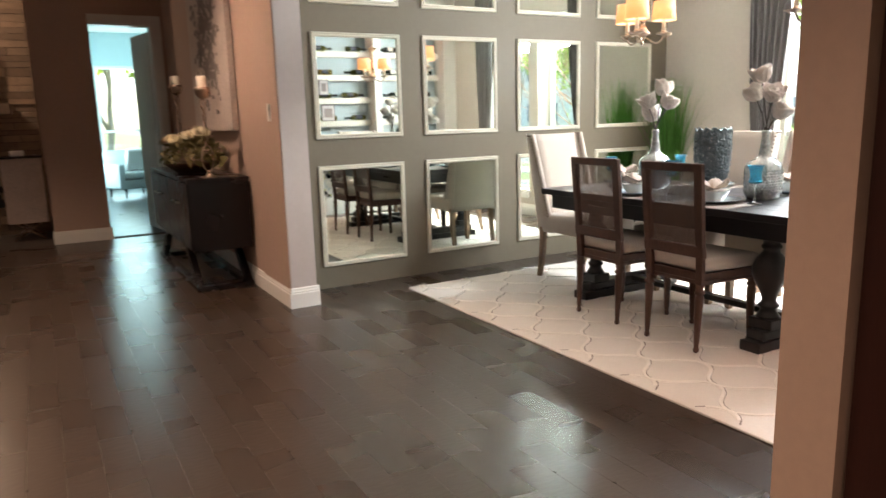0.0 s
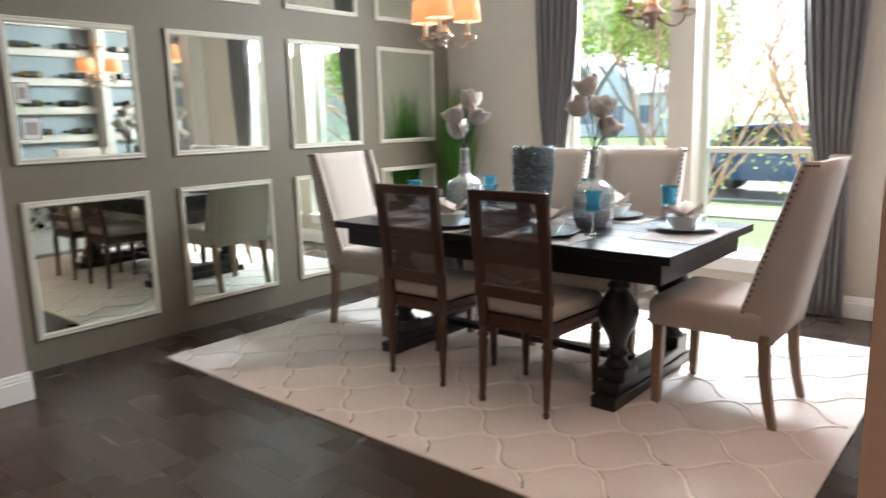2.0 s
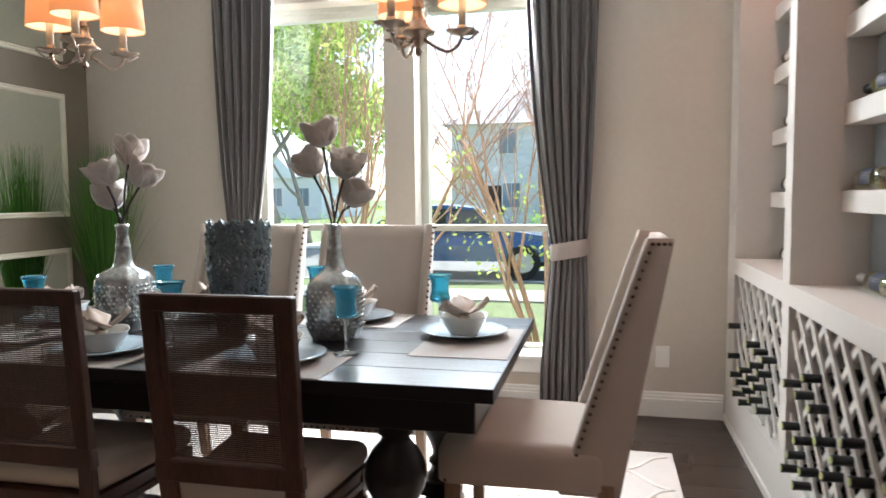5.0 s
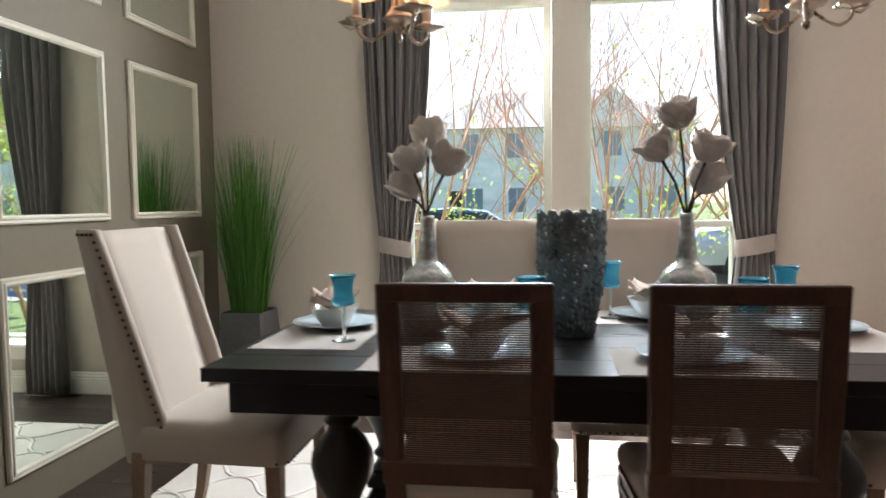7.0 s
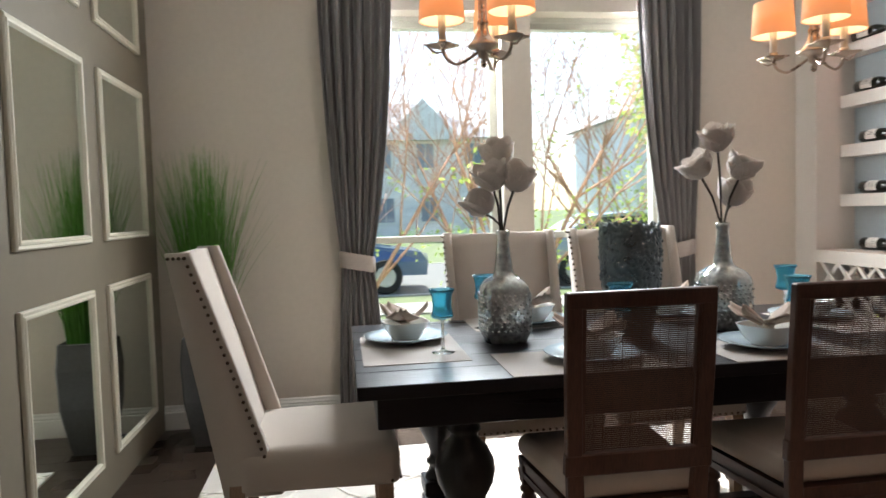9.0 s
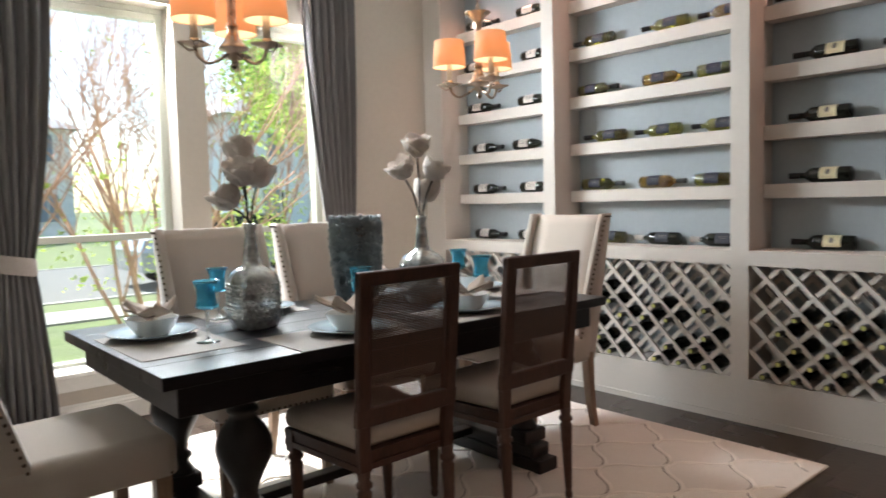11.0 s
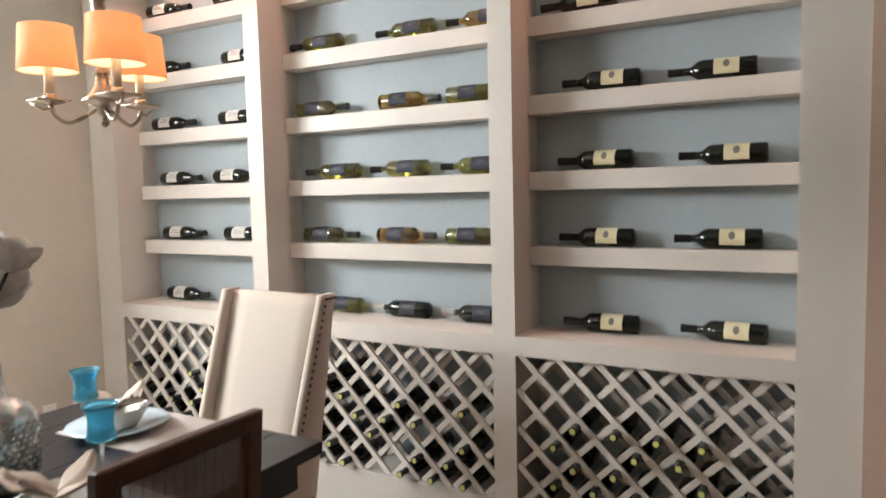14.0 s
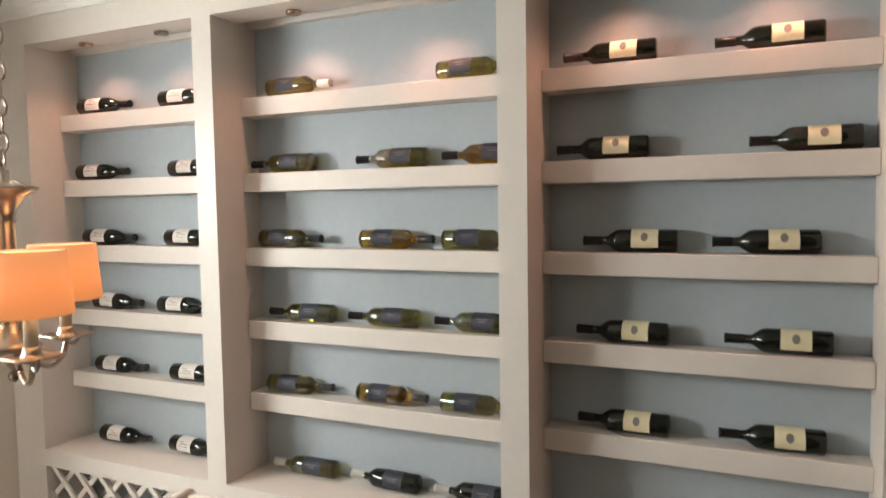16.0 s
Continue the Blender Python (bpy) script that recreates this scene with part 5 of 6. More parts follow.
for i in range(1100):
    a = rg.uniform(0, 2 * math.pi)
    r0 = 0.100 * math.sqrt(rg.random())
    x, y = r0 * math.cos(a), r0 * math.sin(a)
    L = rg.uniform(0.50, 1.06)
    spread = rg.gauss(0.0, 0.060) + 0.09 * r0 / 0.100
    b = a + rg.uniform(-0.6, 0.6)
    w = rg.uniform(0.0018, 0.0036)
    px, py = -math.sin(b + rg.uniform(-1, 1)) * w, math.cos(b + rg.uniform(-1, 1)) * w
    prev = None
    for q in range(6):
        u = q / 5
        bend = spread * (0.35 * u + 1.0 * u * u)
        c = Vector((x + bend * math.cos(b), y + bend * math.sin(b), 0.555 + L * u * (1 - 0.10 * u * abs(spread) * 4)))
        c.x = min(c.x, 0.235)
        c.y = min(c.y, 0.275)
        k = 1 - 0.85 * u
        cur = [bm.verts.new(c + Vector((px * k, py * k, 0))), bm.verts.new(c - Vector((px * k, py * k, 0)))]
        if prev:
            bm.faces.new((prev[0], prev[1], cur[1], cur[0]))
        prev = cur
gb = part("foliage", bm, "grass_blade", gp, "dense upright artificial grass")
gb["kind"] = "stuff"
tagged(gp, "tall artificial grass in a charcoal planter in the corner", "plant")


# ---- console in the hall ----
co = empty("console_cabinet", (1.655, 6.75, 0))
part("body", boxbm(-0.215, 0.223, -0.93, 0.93, 0.31, 0.834, bevel=0.003), "espresso", co)
part("top", boxbm(-0.225, 0.226, -0.95, 0.95, 0.8345, 0.86, bevel=0.003), "espresso", co)
for i in range(4):
    y0 = -0.92 + i * 0.46
    d = part("door", boxbm(-0.232, -0.2155, y0 + 0.004, y0 + 0.456, 0.325, 0.825, bevel=0.002), "espresso", co)
    bm = bmesh.new()
    hy = y0 + (0.36 if i % 2 == 0 else 0.10)
    tube(bm, [(-0.232, hy - 0.04, 0.66), (-0.252, hy - 0.04, 0.66), (-0.252, hy + 0.04, 0.66), (-0.232, hy + 0.04, 0.66)], 0.006, 8)
    part("handle", bm, "silver", d, "brushed nickel pull", smooth=True)
for yt, yb in ((-0.50, -0.84), (0.42, 0.80)):
    for s in (-1, 1):
        bm = bmesh.new()
        loft(bm, [rect(s * 0.185 - 0.024, s * 0.185 + 0.024, yb - 0.06, yb + 0.06, 0.041), rect(s * 0.185 - 0.024, s * 0.185 + 0.024, yt - 0.06, yt + 0.06, 0.309)])
        part("splayed_leg", bm, "espresso", co)
for q in ((-0.215, -0.150, -0.92, 0.92), (0.150, 0.215, -0.92, 0.92), (-0.1495, 0.1495, -0.92, -0.80), (-0.1495, 0.1495, 0.80, 0.92)):
    part("base_rail", boxbm(*q, 0.0005, 0.040, bevel=0.004), "espresso", co)
tagged(co, "espresso-veneered console cabinet on a splayed frame base by the wall", "cabinet")

art = empty("canvas_art", (1.893, 6.75, 0))
part("canvas", boxbm(-0.045, -0.001, -0.72, 0.72, 1.20, 2.62, bevel=0.003), "canvas", art)
bm = bmesh.new()
ra = random.Random(21)
for i in range(260):
    y, z = ra.gauss(0, 0.22), 1.95 + ra.gauss(0, 0.26)
    if abs(y) > 0.6 or not 1.3 < z < 2.5:
        continue
    w, h = ra.uniform(0.01, 0.05), ra.uniform(0.008, 0.03)
    box(bm, -0.048 - 0.001 * (i % 3), -0.0455, y - w, y + w, z - h, z + h)
p = part("brushwork", bm, "paintblot", art, "loose grey brush strokes")
p["kind"] = "stuff"
tagged(art, "large pale abstract canvas with grey strokes above the console", "painting")


def candle_cup(x, y, h):
    root = empty("candle_holder", (x, y, 0.8605))
    part("foot", lathebm([(0.0001, 0), (0.060, 0), (0.061, 0.006), (0.040, 0.012), (0.014, 0.030), (0.010, 0.050)], 28), "silver", root, "domed silver foot", smooth=True)
    z, rings = 0.045, ((0.085, 0.12), (0.065, 0.26), (0.048, 0.38), (0.036, 0.46))
    top = h - 0.085
    k = (top - 0.045) / sum(2 * q[0] for q in rings)
    for i, (r_, _) in enumerate(rings):
        bm = bmesh.new()
        rr = r_ * k
        ang = radians(25 + 35 * i)
        tube(bm, [(0.6 * r_ * math.cos(t) * math.cos(ang), 0.6 * r_ * math.cos(t) * math.sin(ang), z + rr + rr * math.sin(t)) for t in [2 * math.pi * q / 24 for q in range(24)]], 0.0055, 8, closed=True)
        part("ring", bm, "silver", root, smooth=True)
        z += 2 * rr
    part("cup", lathebm([(0.0001, h - 0.088), (0.012, h - 0.088), (0.034, h - 0.078), (0.052, h - 0.055), (0.058, h - 0.020), (0.058, h), (0.054, h), (0.052, h - 0.020), (0.030, h - 0.068), (0.0001, h - 0.074)], 28), "silver", root, "bright silver bowl", smooth=True)
    part("candle", lathebm([(0.0001, h - 0.072), (0.026, h - 0.066), (0.036, h - 0.05), (0.036, h + 0.075), (0.033, h + 0.079), (0.0001, h + 0.077)], 20), "candle", root, "ivory pillar candle", smooth=True)
    return tagged(root, "tall silver ring-stacked candle holder with an ivory candle on the console", "candle holder", "candle holders on the console")


candle_cup(1.62, 5.95, 0.67)
candle_cup(1.62, 7.05, 0.74)
bq = empty("flower_basket", (1.62, 6.55, 0.8605))
part("basket", lathebm([(0.0001, 0), (0.12, 0), (0.20, 0.06), (0.24, 0.09), (0.22, 0.09), (0.0001, 0.05)], 28), "basket", bq, "dark woven basket", smooth=True)
rq = random.Random(4)
for nm, mt, cnt, sz in (("leaves", "bouquet_g", 420, 0.042), ("twigs", "stem", 60, 0.09)):
    bm = bmesh.new()
    for i in range(cnt):
        a, e = rq.uniform(0, 2 * math.pi), rq.uniform(0.0, 1.45)
        R = rq.uniform(0.75, 1.0)
        c = Vector((0.25 * R * math.cos(a) * math.cos(e), 0.46 * R * math.sin(a) * math.cos(e), 0.08 + 0.26 * R * math.sin(e)))
        t1 = Vector((rq.gauss(0, 1), rq.gauss(0, 1), rq.gauss(0, 1))).normalized()
        t2 = t1.cross(Vector((rq.gauss(0, 1), rq.gauss(0, 1), rq.gauss(0, 1)))).normalized()
        vs = [bm.verts.new(c + sz * (t1 * u + t2 * v)) for u, v in ((-1, 0), (0, -0.45 if mt != "stem" else -0.03), (1, 0), (0, 0.45 if mt != "stem" else 0.03))]
        bm.faces.new(vs)
    o = part(nm, bm, mt, bq)
    o["kind"] = "stuff"
for k in range(13):
    a, e = k * 2.4, 0.35 + 0.95 * ((k * 0.37) % 1)
    c = Vector((0.255 * math.cos(a) * math.cos(e), 0.46 * math.sin(a) * math.cos(e), 0.09 + 0.27 * math.sin(e)))
    q_ = c.to_track_quat("Z", "Y")
    bm = bmesh.new()
    for ring, (cnt, tilt_, ln_) in enumerate(((16, 1.25, 0.065), (12, 0.85, 0.055), (7, 0.35, 0.040))):
        for i in range(cnt):
            b_ = 2 * math.pi * (i + ring * 0.5) / cnt + rq.uniform(-0.1, 0.1)
            d_ = Vector((math.cos(b_) * math.sin(tilt_), math.sin(b_) * math.sin(tilt_), math.cos(tilt_)))
            s_ = Vector((-math.sin(b_), math.cos(b_), 0)) * 0.008
            bm.faces.new([bm.verts.new(c + q_ @ p) for p in (d_ * 0.004, d_ * ln_ * 0.6 + s_, d_ * ln_, d_ * ln_ * 0.6 - s_)])
    part("blossom", bm, "bouquet_c", bq, "cream spiky blossom")
tagged(bq, "dried flower and leaf arrangement in a dark basket on the console", "flower arrangement")

# ---- hall downlights ----
DOWN = [(0.2, 0.9), (0.2, 3.2), (0.9, 5.6), (-1.6, 2.4), (-1.4, 6.4), (0.2, -1.4)]
dl = None
for i, (x, y) in enumerate(DOWN):
    if dl is None:
        dl = empty("recessed_downlight")
        part("trim_ring", lathebm([(0.062, 0.0), (0.085, 0.0), (0.088, -0.004), (0.062, -0.006)], 28), "white_plastic", dl, "white trim ring", smooth=True)
        part("lens", lathebm([(0.0001, -0.001), (0.06, -0.001)], 24), "can_lens", dl, "warm glowing lens")
        ob = dl
    else:
        ob = copy_thing(dl, Matrix())
    ob.matrix_basis = pose(x, y, CEIL)
    tagged(ob, "round white recessed downlight with a warm lens in the hall ceiling", "downlight", "hall downlights")
    s = new("downlight_beam", bpy.data.lights.new("downlight_beam", "SPOT"))
    s.data.energy, s.data.color, s.data.spot_size, s.data.spot_blend, s.data.shadow_soft_size = 70, (1.0, 0.70, 0.50), radians(120), 0.7, 0.06
    s.location = (x, y, CEIL - 0.01)

for a, b, _ in BAYS:
    for k in (0.27, 0.73):
        x = a + (b - a) * k
        p = tagged(obj("puck_light", lathebm([(0.0001, 0), (0.028, 0), (0.03, 0.004), (0.03, 0.012), (0.0001, 0.012)], 20), "silver", None, "", (x, BACK + 0.155, TOP - 0.014), smooth=True),
                   "small round puck light under the top of a wine bay", "puck light", "puck lights of the wine wall")
        s = new("puck_beam", bpy.data.lights.new("puck_beam", "SPOT"))
        s.data.energy, s.data.color, s.data.spot_size, s.data.spot_blend, s.data.shadow_soft_size = 5.0, (1.0, 0.50, 0.36), radians(125), 1.0, 0.02
        s.location = (x, BACK + 0.155, TOP - 0.018)

# daylight through the dining windows and the sunroom glazing
area("window_skylight", (WIN_X + 0.62, (N0 + N1) / 2, 2.75), (3.4, (N0 + N1) / 2, 0.7), 0.85, 0.8, 40, (0.90, 0.96, 1.0))
area("window_daylight", (WIN_X + 0.05, (N0 + N1) / 2, 2.20), (2.0, (N0 + N1) / 2 - 0.4, 1.2), 0.84, 0.36, 31, (0.92, 0.97, 1.0))
area("window_skylight", (WIN_X + 0.62, (S0 + S1) / 2, 2.75), (3.4, (S0 + S1) / 2, 0.7), 0.85, 0.8, 40, (0.90, 0.96, 1.0))
area("window_daylight", (WIN_X + 0.05, (S0 + S1) / 2, 2.20), (2.0, (S0 + S1) / 2 - 0.4, 1.2), 0.84, 0.36, 31, (0.92, 0.97, 1.0))

# ---- dark door beyond the pilaster ----
dd = empty("mahogany_door", (2.085, 0.835, 0))
part("door_leaf", boxbm(-0.022, 0.022, -0.445, 0.435, 0.01, 2.44, bevel=0.003), "darkdoor", dd)
for z0, z1 in ((0.22, 0.98), (1.12, 2.26)):
    for y0, y1 in ((-0.34, -0.04), (0.03, 0.33)):
        part("door_panel", boxbm(-0.028, -0.0215, y0, y1, z0, z1, bevel=0.005), "darkdoor", dd)
bm = bmesh.new()
tube(bm, [(-0.03, -0.38, 1.0), (-0.075, -0.38, 1.0), (-0.075, -0.27, 1.0)], 0.009, 8)
part("door_handle", bm, "silver", dd, "brushed nickel lever", smooth=True)
tagged(dd, "dark mahogany panelled door beyond the pilaster", "door", "", "structure")

# ---- sunroom seen through the opening ----
wall("sunroom_floor", [(0.9, 4.2, 9.28, 16.2, -0.1, -0.0005)], "sunfloor", "dark glossy sunroom floor")
wall("sunroom_wall", [(1.10, 1.62, 16.0, 16.2, 0, 3.05), (1.62, 2.46, 16.0, 16.2, 0, 0.32), (1.62, 2.46, 16.0, 16.2, 2.42, 3.05), (2.46, 4.2, 16.0, 16.2, 0, 3.05),
                      (4.0, 4.2, 9.28, 16.0, 0, 3.05),
                      (0.9, 1.10, 12.2, 13.4, 0, 3.05), (0.9, 1.10, 13.4, 15.7, 0, 0.32), (0.9, 1.10, 13.4, 15.7, 2.5, 3.05), (0.9, 1.10, 15.7, 16.2, 0, 3.05)], "suncream", "pale blue-green sunroom wall")
structure("sunroom_ceiling", boxbm(0.95, 4.2, 12.2, 16.2, CEIL - 0.0, CEIL + 0.15), "ceiling", "white sunroom ceiling")
for nm, b in (("sunroom_window", (1.62, 2.46, 16.03, 16.10)),):
    w_ = empty(nm, (1.62, 16.03, 0))
    for q in ((0, 0.84, 0, 0.06, 0.32, 0.38), (0, 0.84, 0, 0.06, 2.36, 2.42), (0, 0.06, 0, 0.06, 0.38, 2.36), (0.78, 0.84, 0, 0.06, 0.38, 2.36), (0.06, 0.78, 0.01, 0.05, 1.12, 1.17)):
        part("window_frame", boxbm(*q, bevel=0.004), "trim", w_)
    p = part("pane", boxbm(0.06, 0.78, 0.028, 0.032, 0.38, 2.36), "pane", w_)
    p.visible_shadow = False
    tagged(w_, "white framed sunroom window looking onto trees", "window", "", "structure")
w_ = empty("sunroom_window", (1.0, 13.4, 0))
for q in ((-0.03, 0.03, 0, 2.3, 0.32, 0.38), (-0.03, 0.03, 0, 2.3, 2.44, 2.5), (-0.03, 0.03, 0, 0.06, 0.38, 2.44), (-0.03, 0.03, 2.24, 2.3, 0.38, 2.44), (-0.03, 0.03, 1.12, 1.18, 0.38, 2.44)):
    part("window_frame", boxbm(*q, bevel=0.004), "trim", w_)
p = part("pane", boxbm(-0.002, 0.002, 0.06, 2.24, 0.38, 2.44), "pane", w_)
p.visible_shadow = False
tagged(w_, "white framed wide sunroom window", "window", "", "structure")
area("sunroom_daylight", (2.04, 16.2, 1.4), (2.04, 9, 1.0), 0.8, 2.0, 9, (0.62, 0.92, 1.0))
area("sunroom_daylight", (0.85, 14.5, 1.4), (4, 14.5, 1.0), 2.2, 2.0, 32, (0.60, 0.92, 1.0))
structure("ground_back", boxbm(-300, 0.895, 12.25, 300, -0.55, -0.35), "lawn", "green lawn behind the house")
structure("ground_back_garden", boxbm(0.90, 6.14, 16.25, 300, -0.55, -0.35), "lawn", "green lawn behind the sunroom")


def casing(name, boxes, label):
    bm = bmesh.new()
    for b in boxes:
        box(bm, *b, bevel=0.003)
    return structure(name, bm, "trim", label)


casing("door_casing", [(1.765, 1.775 + 0.09, 9.075, 9.099, 0, 2.45), (1.125 - 0.0, 1.765, 9.075, 9.099, 2.36, 2.45), (1.752, 1.7695, 9.085, 9.295, 0, 2.36), (1.1305, 1.752, 9.085, 9.295, 2.342, 2.3595)],
       "white painted casing round the sunroom opening")


def armchair(x, y, r):
    root = empty("armchair", (x, y, 0), r)
    part("seat_base", boxbm(-0.34, 0.34, -0.32, 0.34, 0.17, 0.33, bevel=0.02, seg=3), "upholstery", root, smooth=True)
    part("seat_cushion", boxbm(-0.28, 0.28, -0.26, 0.37, 0.335, 0.46, bevel=0.04, seg=4), "upholstery", root, smooth=True)
    bm = bmesh.new()
    loft(bm, [rect(-0.33, 0.33, -0.40, -0.27, 0.30), rect(-0.34, 0.34, -0.45, -0.31, 0.62), rect(-0.30, 0.30, -0.48, -0.37, 0.82)])
    bmesh.ops.bevel(bm, geom=list(bm.edges), offset=0.025, segments=3, affect="EDGES")
    part("backrest", bm, "upholstery", root, smooth=True)
    for s_ in (-1, 1):
        part("armrest", boxbm(s_ * 0.345 - 0.06, s_ * 0.345 + 0.06, -0.36, 0.33, 0.17, 0.60, bevel=0.035, seg=4), "upholstery", root, smooth=True)
        for yy in (-0.28, 0.30):
            part("leg", lathebm([(0.014, 0), (0.024, 0.168)], 12, (s_ * 0.30, yy)), "espresso", root, smooth=True)
    return tagged(root, "pale upholstered armchair in the sunroom", "armchair")


sd = empty("sunroom_door", (1.742, 9.31, 0), 8)
part("door_leaf", boxbm(-0.02, 0.02, 0.0, 0.62, 0.01, 2.30, bevel=0.003), "trim", sd)
for z0, z1 in ((0.2, 0.95), (1.1, 2.15)):
    part("door_panel", boxbm(-0.026, -0.0195, 0.10, 0.52, z0, z1, bevel=0.004), "trim", sd)
bm = bmesh.new()
tube(bm, [(-0.0265, 0.57, 1.0), (-0.06, 0.57, 1.0), (-0.06, 0.49, 1.0)], 0.009, 8)
part("door_handle", bm, "silver", sd, "brushed nickel lever", smooth=True)
tagged(sd, "white panelled door standing open into the sunroom", "door", "", "structure")
armchair(1.95, 14.1, 200)
sc = obj("throw_cushion", boxbm(-0.20, 0.20, -0.06, 0.06, -0.20, 0.20, bevel=0.055, seg=4), "bowl", None, "", (2.02, 14.0, 0.66), smooth=True)
sc.rotation_euler = (radians(-14), 0, radians(200))
tagged(sc, "white throw cushion on a pale armchair", "cushion")

# ---- stone fireplace in the family room ----
FX0, FX1, FY = -2.2, 0.56, 10.3
bm = bmesh.new()
for q in ((FX0, -1.25, FY + 0.012, 12.0, 0, CEIL), (-0.15, FX1, FY + 0.012, 12.0, 0, CEIL), (-1.25, -0.15, FY + 0.012, 12.0, 1.0, CEIL), (-1.25, -0.15, FY + 0.5, 12.0, 0, 1.0), (-1.25, -0.15, FY + 0.012, FY + 0.5, 0, 0.25)):
    box(bm, *q)
fpl = structure("fireplace_wall", bm, "soot", "dark mortar core of the stacked stone fireplace")
rs = random.Random(31)
z = 0.0
while z < CEIL - 0.03:
    h = rs.uniform(0.055, 0.105)
    x = FX1
    while x > -1.05:
        w = rs.uniform(0.16, 0.42)
        x0 = max(x - w, -1.25)
        if not (x0 < -0.15 and 0.25 < z + h and z < 1.0):
            d = rs.uniform(0.0, 0.035)
            part("stone", boxbm(x0 + 0.003, x - 0.003, FY - 0.02 - d, FY + 0.0115, z + 0.002, min(z + h - 0.003, CEIL - 0.002)), "stone", fpl)
        x = x0
    z += h
mt = obj("mantel_shelf", boxbm(-1.55, 0.30, FY - 0.26, FY - 0.06, 1.42, 1.55, bevel=0.012), "stone", None, "")
tagged(mt, "rough stone mantel shelf on the fireplace", "mantel")
tv_ = empty("framed_picture", (-0.35, FY - 0.17, 1.555))
part("frame", boxbm(-0.45, 0.45, -0.02, 0.02, 0.0, 0.62, bevel=0.006), "espresso", tv_)
part("print", boxbm(-0.40, 0.40, -0.026, -0.0205, 0.05, 0.57), "canvas", tv_, "pale print")
tagged(tv_, "dark framed picture leaning on the mantel", "picture")
sb = empty("side_cabinet", (0.33, 9.83, 0))
part("body", boxbm(-0.20, 0.20, -0.22, 0.22, 0.20, 0.93, bevel=0.006), "canvas", sb)
part("top", boxbm(-0.21, 0.21, -0.23, 0.23, 0.931, 0.955, bevel=0.004), "espresso", sb)
for s_ in (-1, 1):
    bm = bmesh.new()
    tube(bm, [(s_ * 0.16, -0.18, 0.0), (-s_ * 0.12, -0.18, 0.20)], 0.012, 8)
    tube(bm, [(s_ * 0.16, 0.18, 0.0), (-s_ * 0.12, 0.18, 0.20)], 0.012, 8)
    part("crossed_leg", bm, "silver", sb, smooth=True)
tagged(sb, "mauve painted side cabinet on crossed metal legs", "cabinet")
bxx = obj("keepsake_box", boxbm(-0.07, 0.07, -0.05, 0.05, 0, 0.06, bevel=0.006), "bowl", None, "", (0.30, 9.80, 0.9555))
tagged(bxx, "small white box on the side cabinet", "box")
# added fill light to brighten the family room, no lamp fitting here
point("family_room_fill", (-0.6, 9.6, 2.6), 9, (1.0, 0.72, 0.50), 0.1)

# ---- outdoors ----
OUT = -0.35
structure("front_path", boxbm(12.2, 13.4, -90, 90, OUT, OUT + 0.03), "concrete", "pale concrete pavement along the street")
structure("kerb_near", boxbm(14.6, 14.78, -120, 120, OUT - 0.1, OUT + 0.02), "concrete", "pale concrete kerb")
structure("road", boxbm(14.78, 22.2, -200, 200, OUT - 0.05, OUT - 0.0 + 0.004), "asphalt", "sunlit grey asphalt street")
structure("kerb_far", boxbm(22.2, 22.38, -120, 120, OUT - 0.1, OUT + 0.02), "concrete", "pale concrete kerb")
structure("driveway", boxbm(22.38, 34.0, 7.5, 12.0, OUT, OUT + 0.02), "concrete", "pale concrete driveway opposite")
structure("front_walk", boxbm(6.13, 12.2, -3.6, -2.2, OUT, OUT + 0.03), "concrete", "pale concrete front walk")


def leaf_cloud(bm, c, r, n, size, rnd):
    for _ in range(n):
        d = Vector((rnd.gauss(0, 1), rnd.gauss(0, 1), rnd.gauss(0, 1)))
        d = d.normalized() * (rnd.random() ** 0.45)
        p = Vector(c) + Vector((d.x * r[0], d.y * r[1], d.z * r[2]))
        t1 = Vector((rnd.gauss(0, 1), rnd.gauss(0, 1), rnd.gauss(0, 1))).normalized()
        t2 = t1.cross(Vector((rnd.gauss(0, 1), rnd.gauss(0, 1), rnd.gauss(0, 1)))).normalized()
        s_ = size * rnd.uniform(0.6, 1.3)
        bm.faces.new([bm.verts.new(p + s_ * (t1 * u + t2 * v)) for u, v in ((-1, 0), (0, -0.5), (1, 0), (0, 0.5))])


def limb(bm, p, d, length, r, depth, rnd, tips, seg=6):
    pts, rad = [Vector(p)], [r]
    d = Vector(d).normalized()
    n = 5
    for i in range(n):
        d = (d + Vector((rnd.gauss(0, 0.10), rnd.gauss(0, 0.10), rnd.gauss(0.03, 0.05)))).normalized()
        pts.append(pts[-1] + d * length / n)
        rad.append(r * (1 - 0.55 * (i + 1) / n))
    tube(bm, pts, rad, seg)
    if depth == 0:
        tips.append(pts[-1])
        return
    for i in range(2, n + 1):
        for _ in range(2 if i == n else 1):
            dd = (d + Vector((rnd.gauss(0, 0.45), rnd.gauss(0, 0.45), rnd.uniform(0.0, 0.35)))).normalized()
            limb(bm, pts[i], dd, length * rnd.uniform(0.5, 0.75), rad[i] * 0.7, depth - 1, rnd, tips, 5 if depth > 1 else 4)


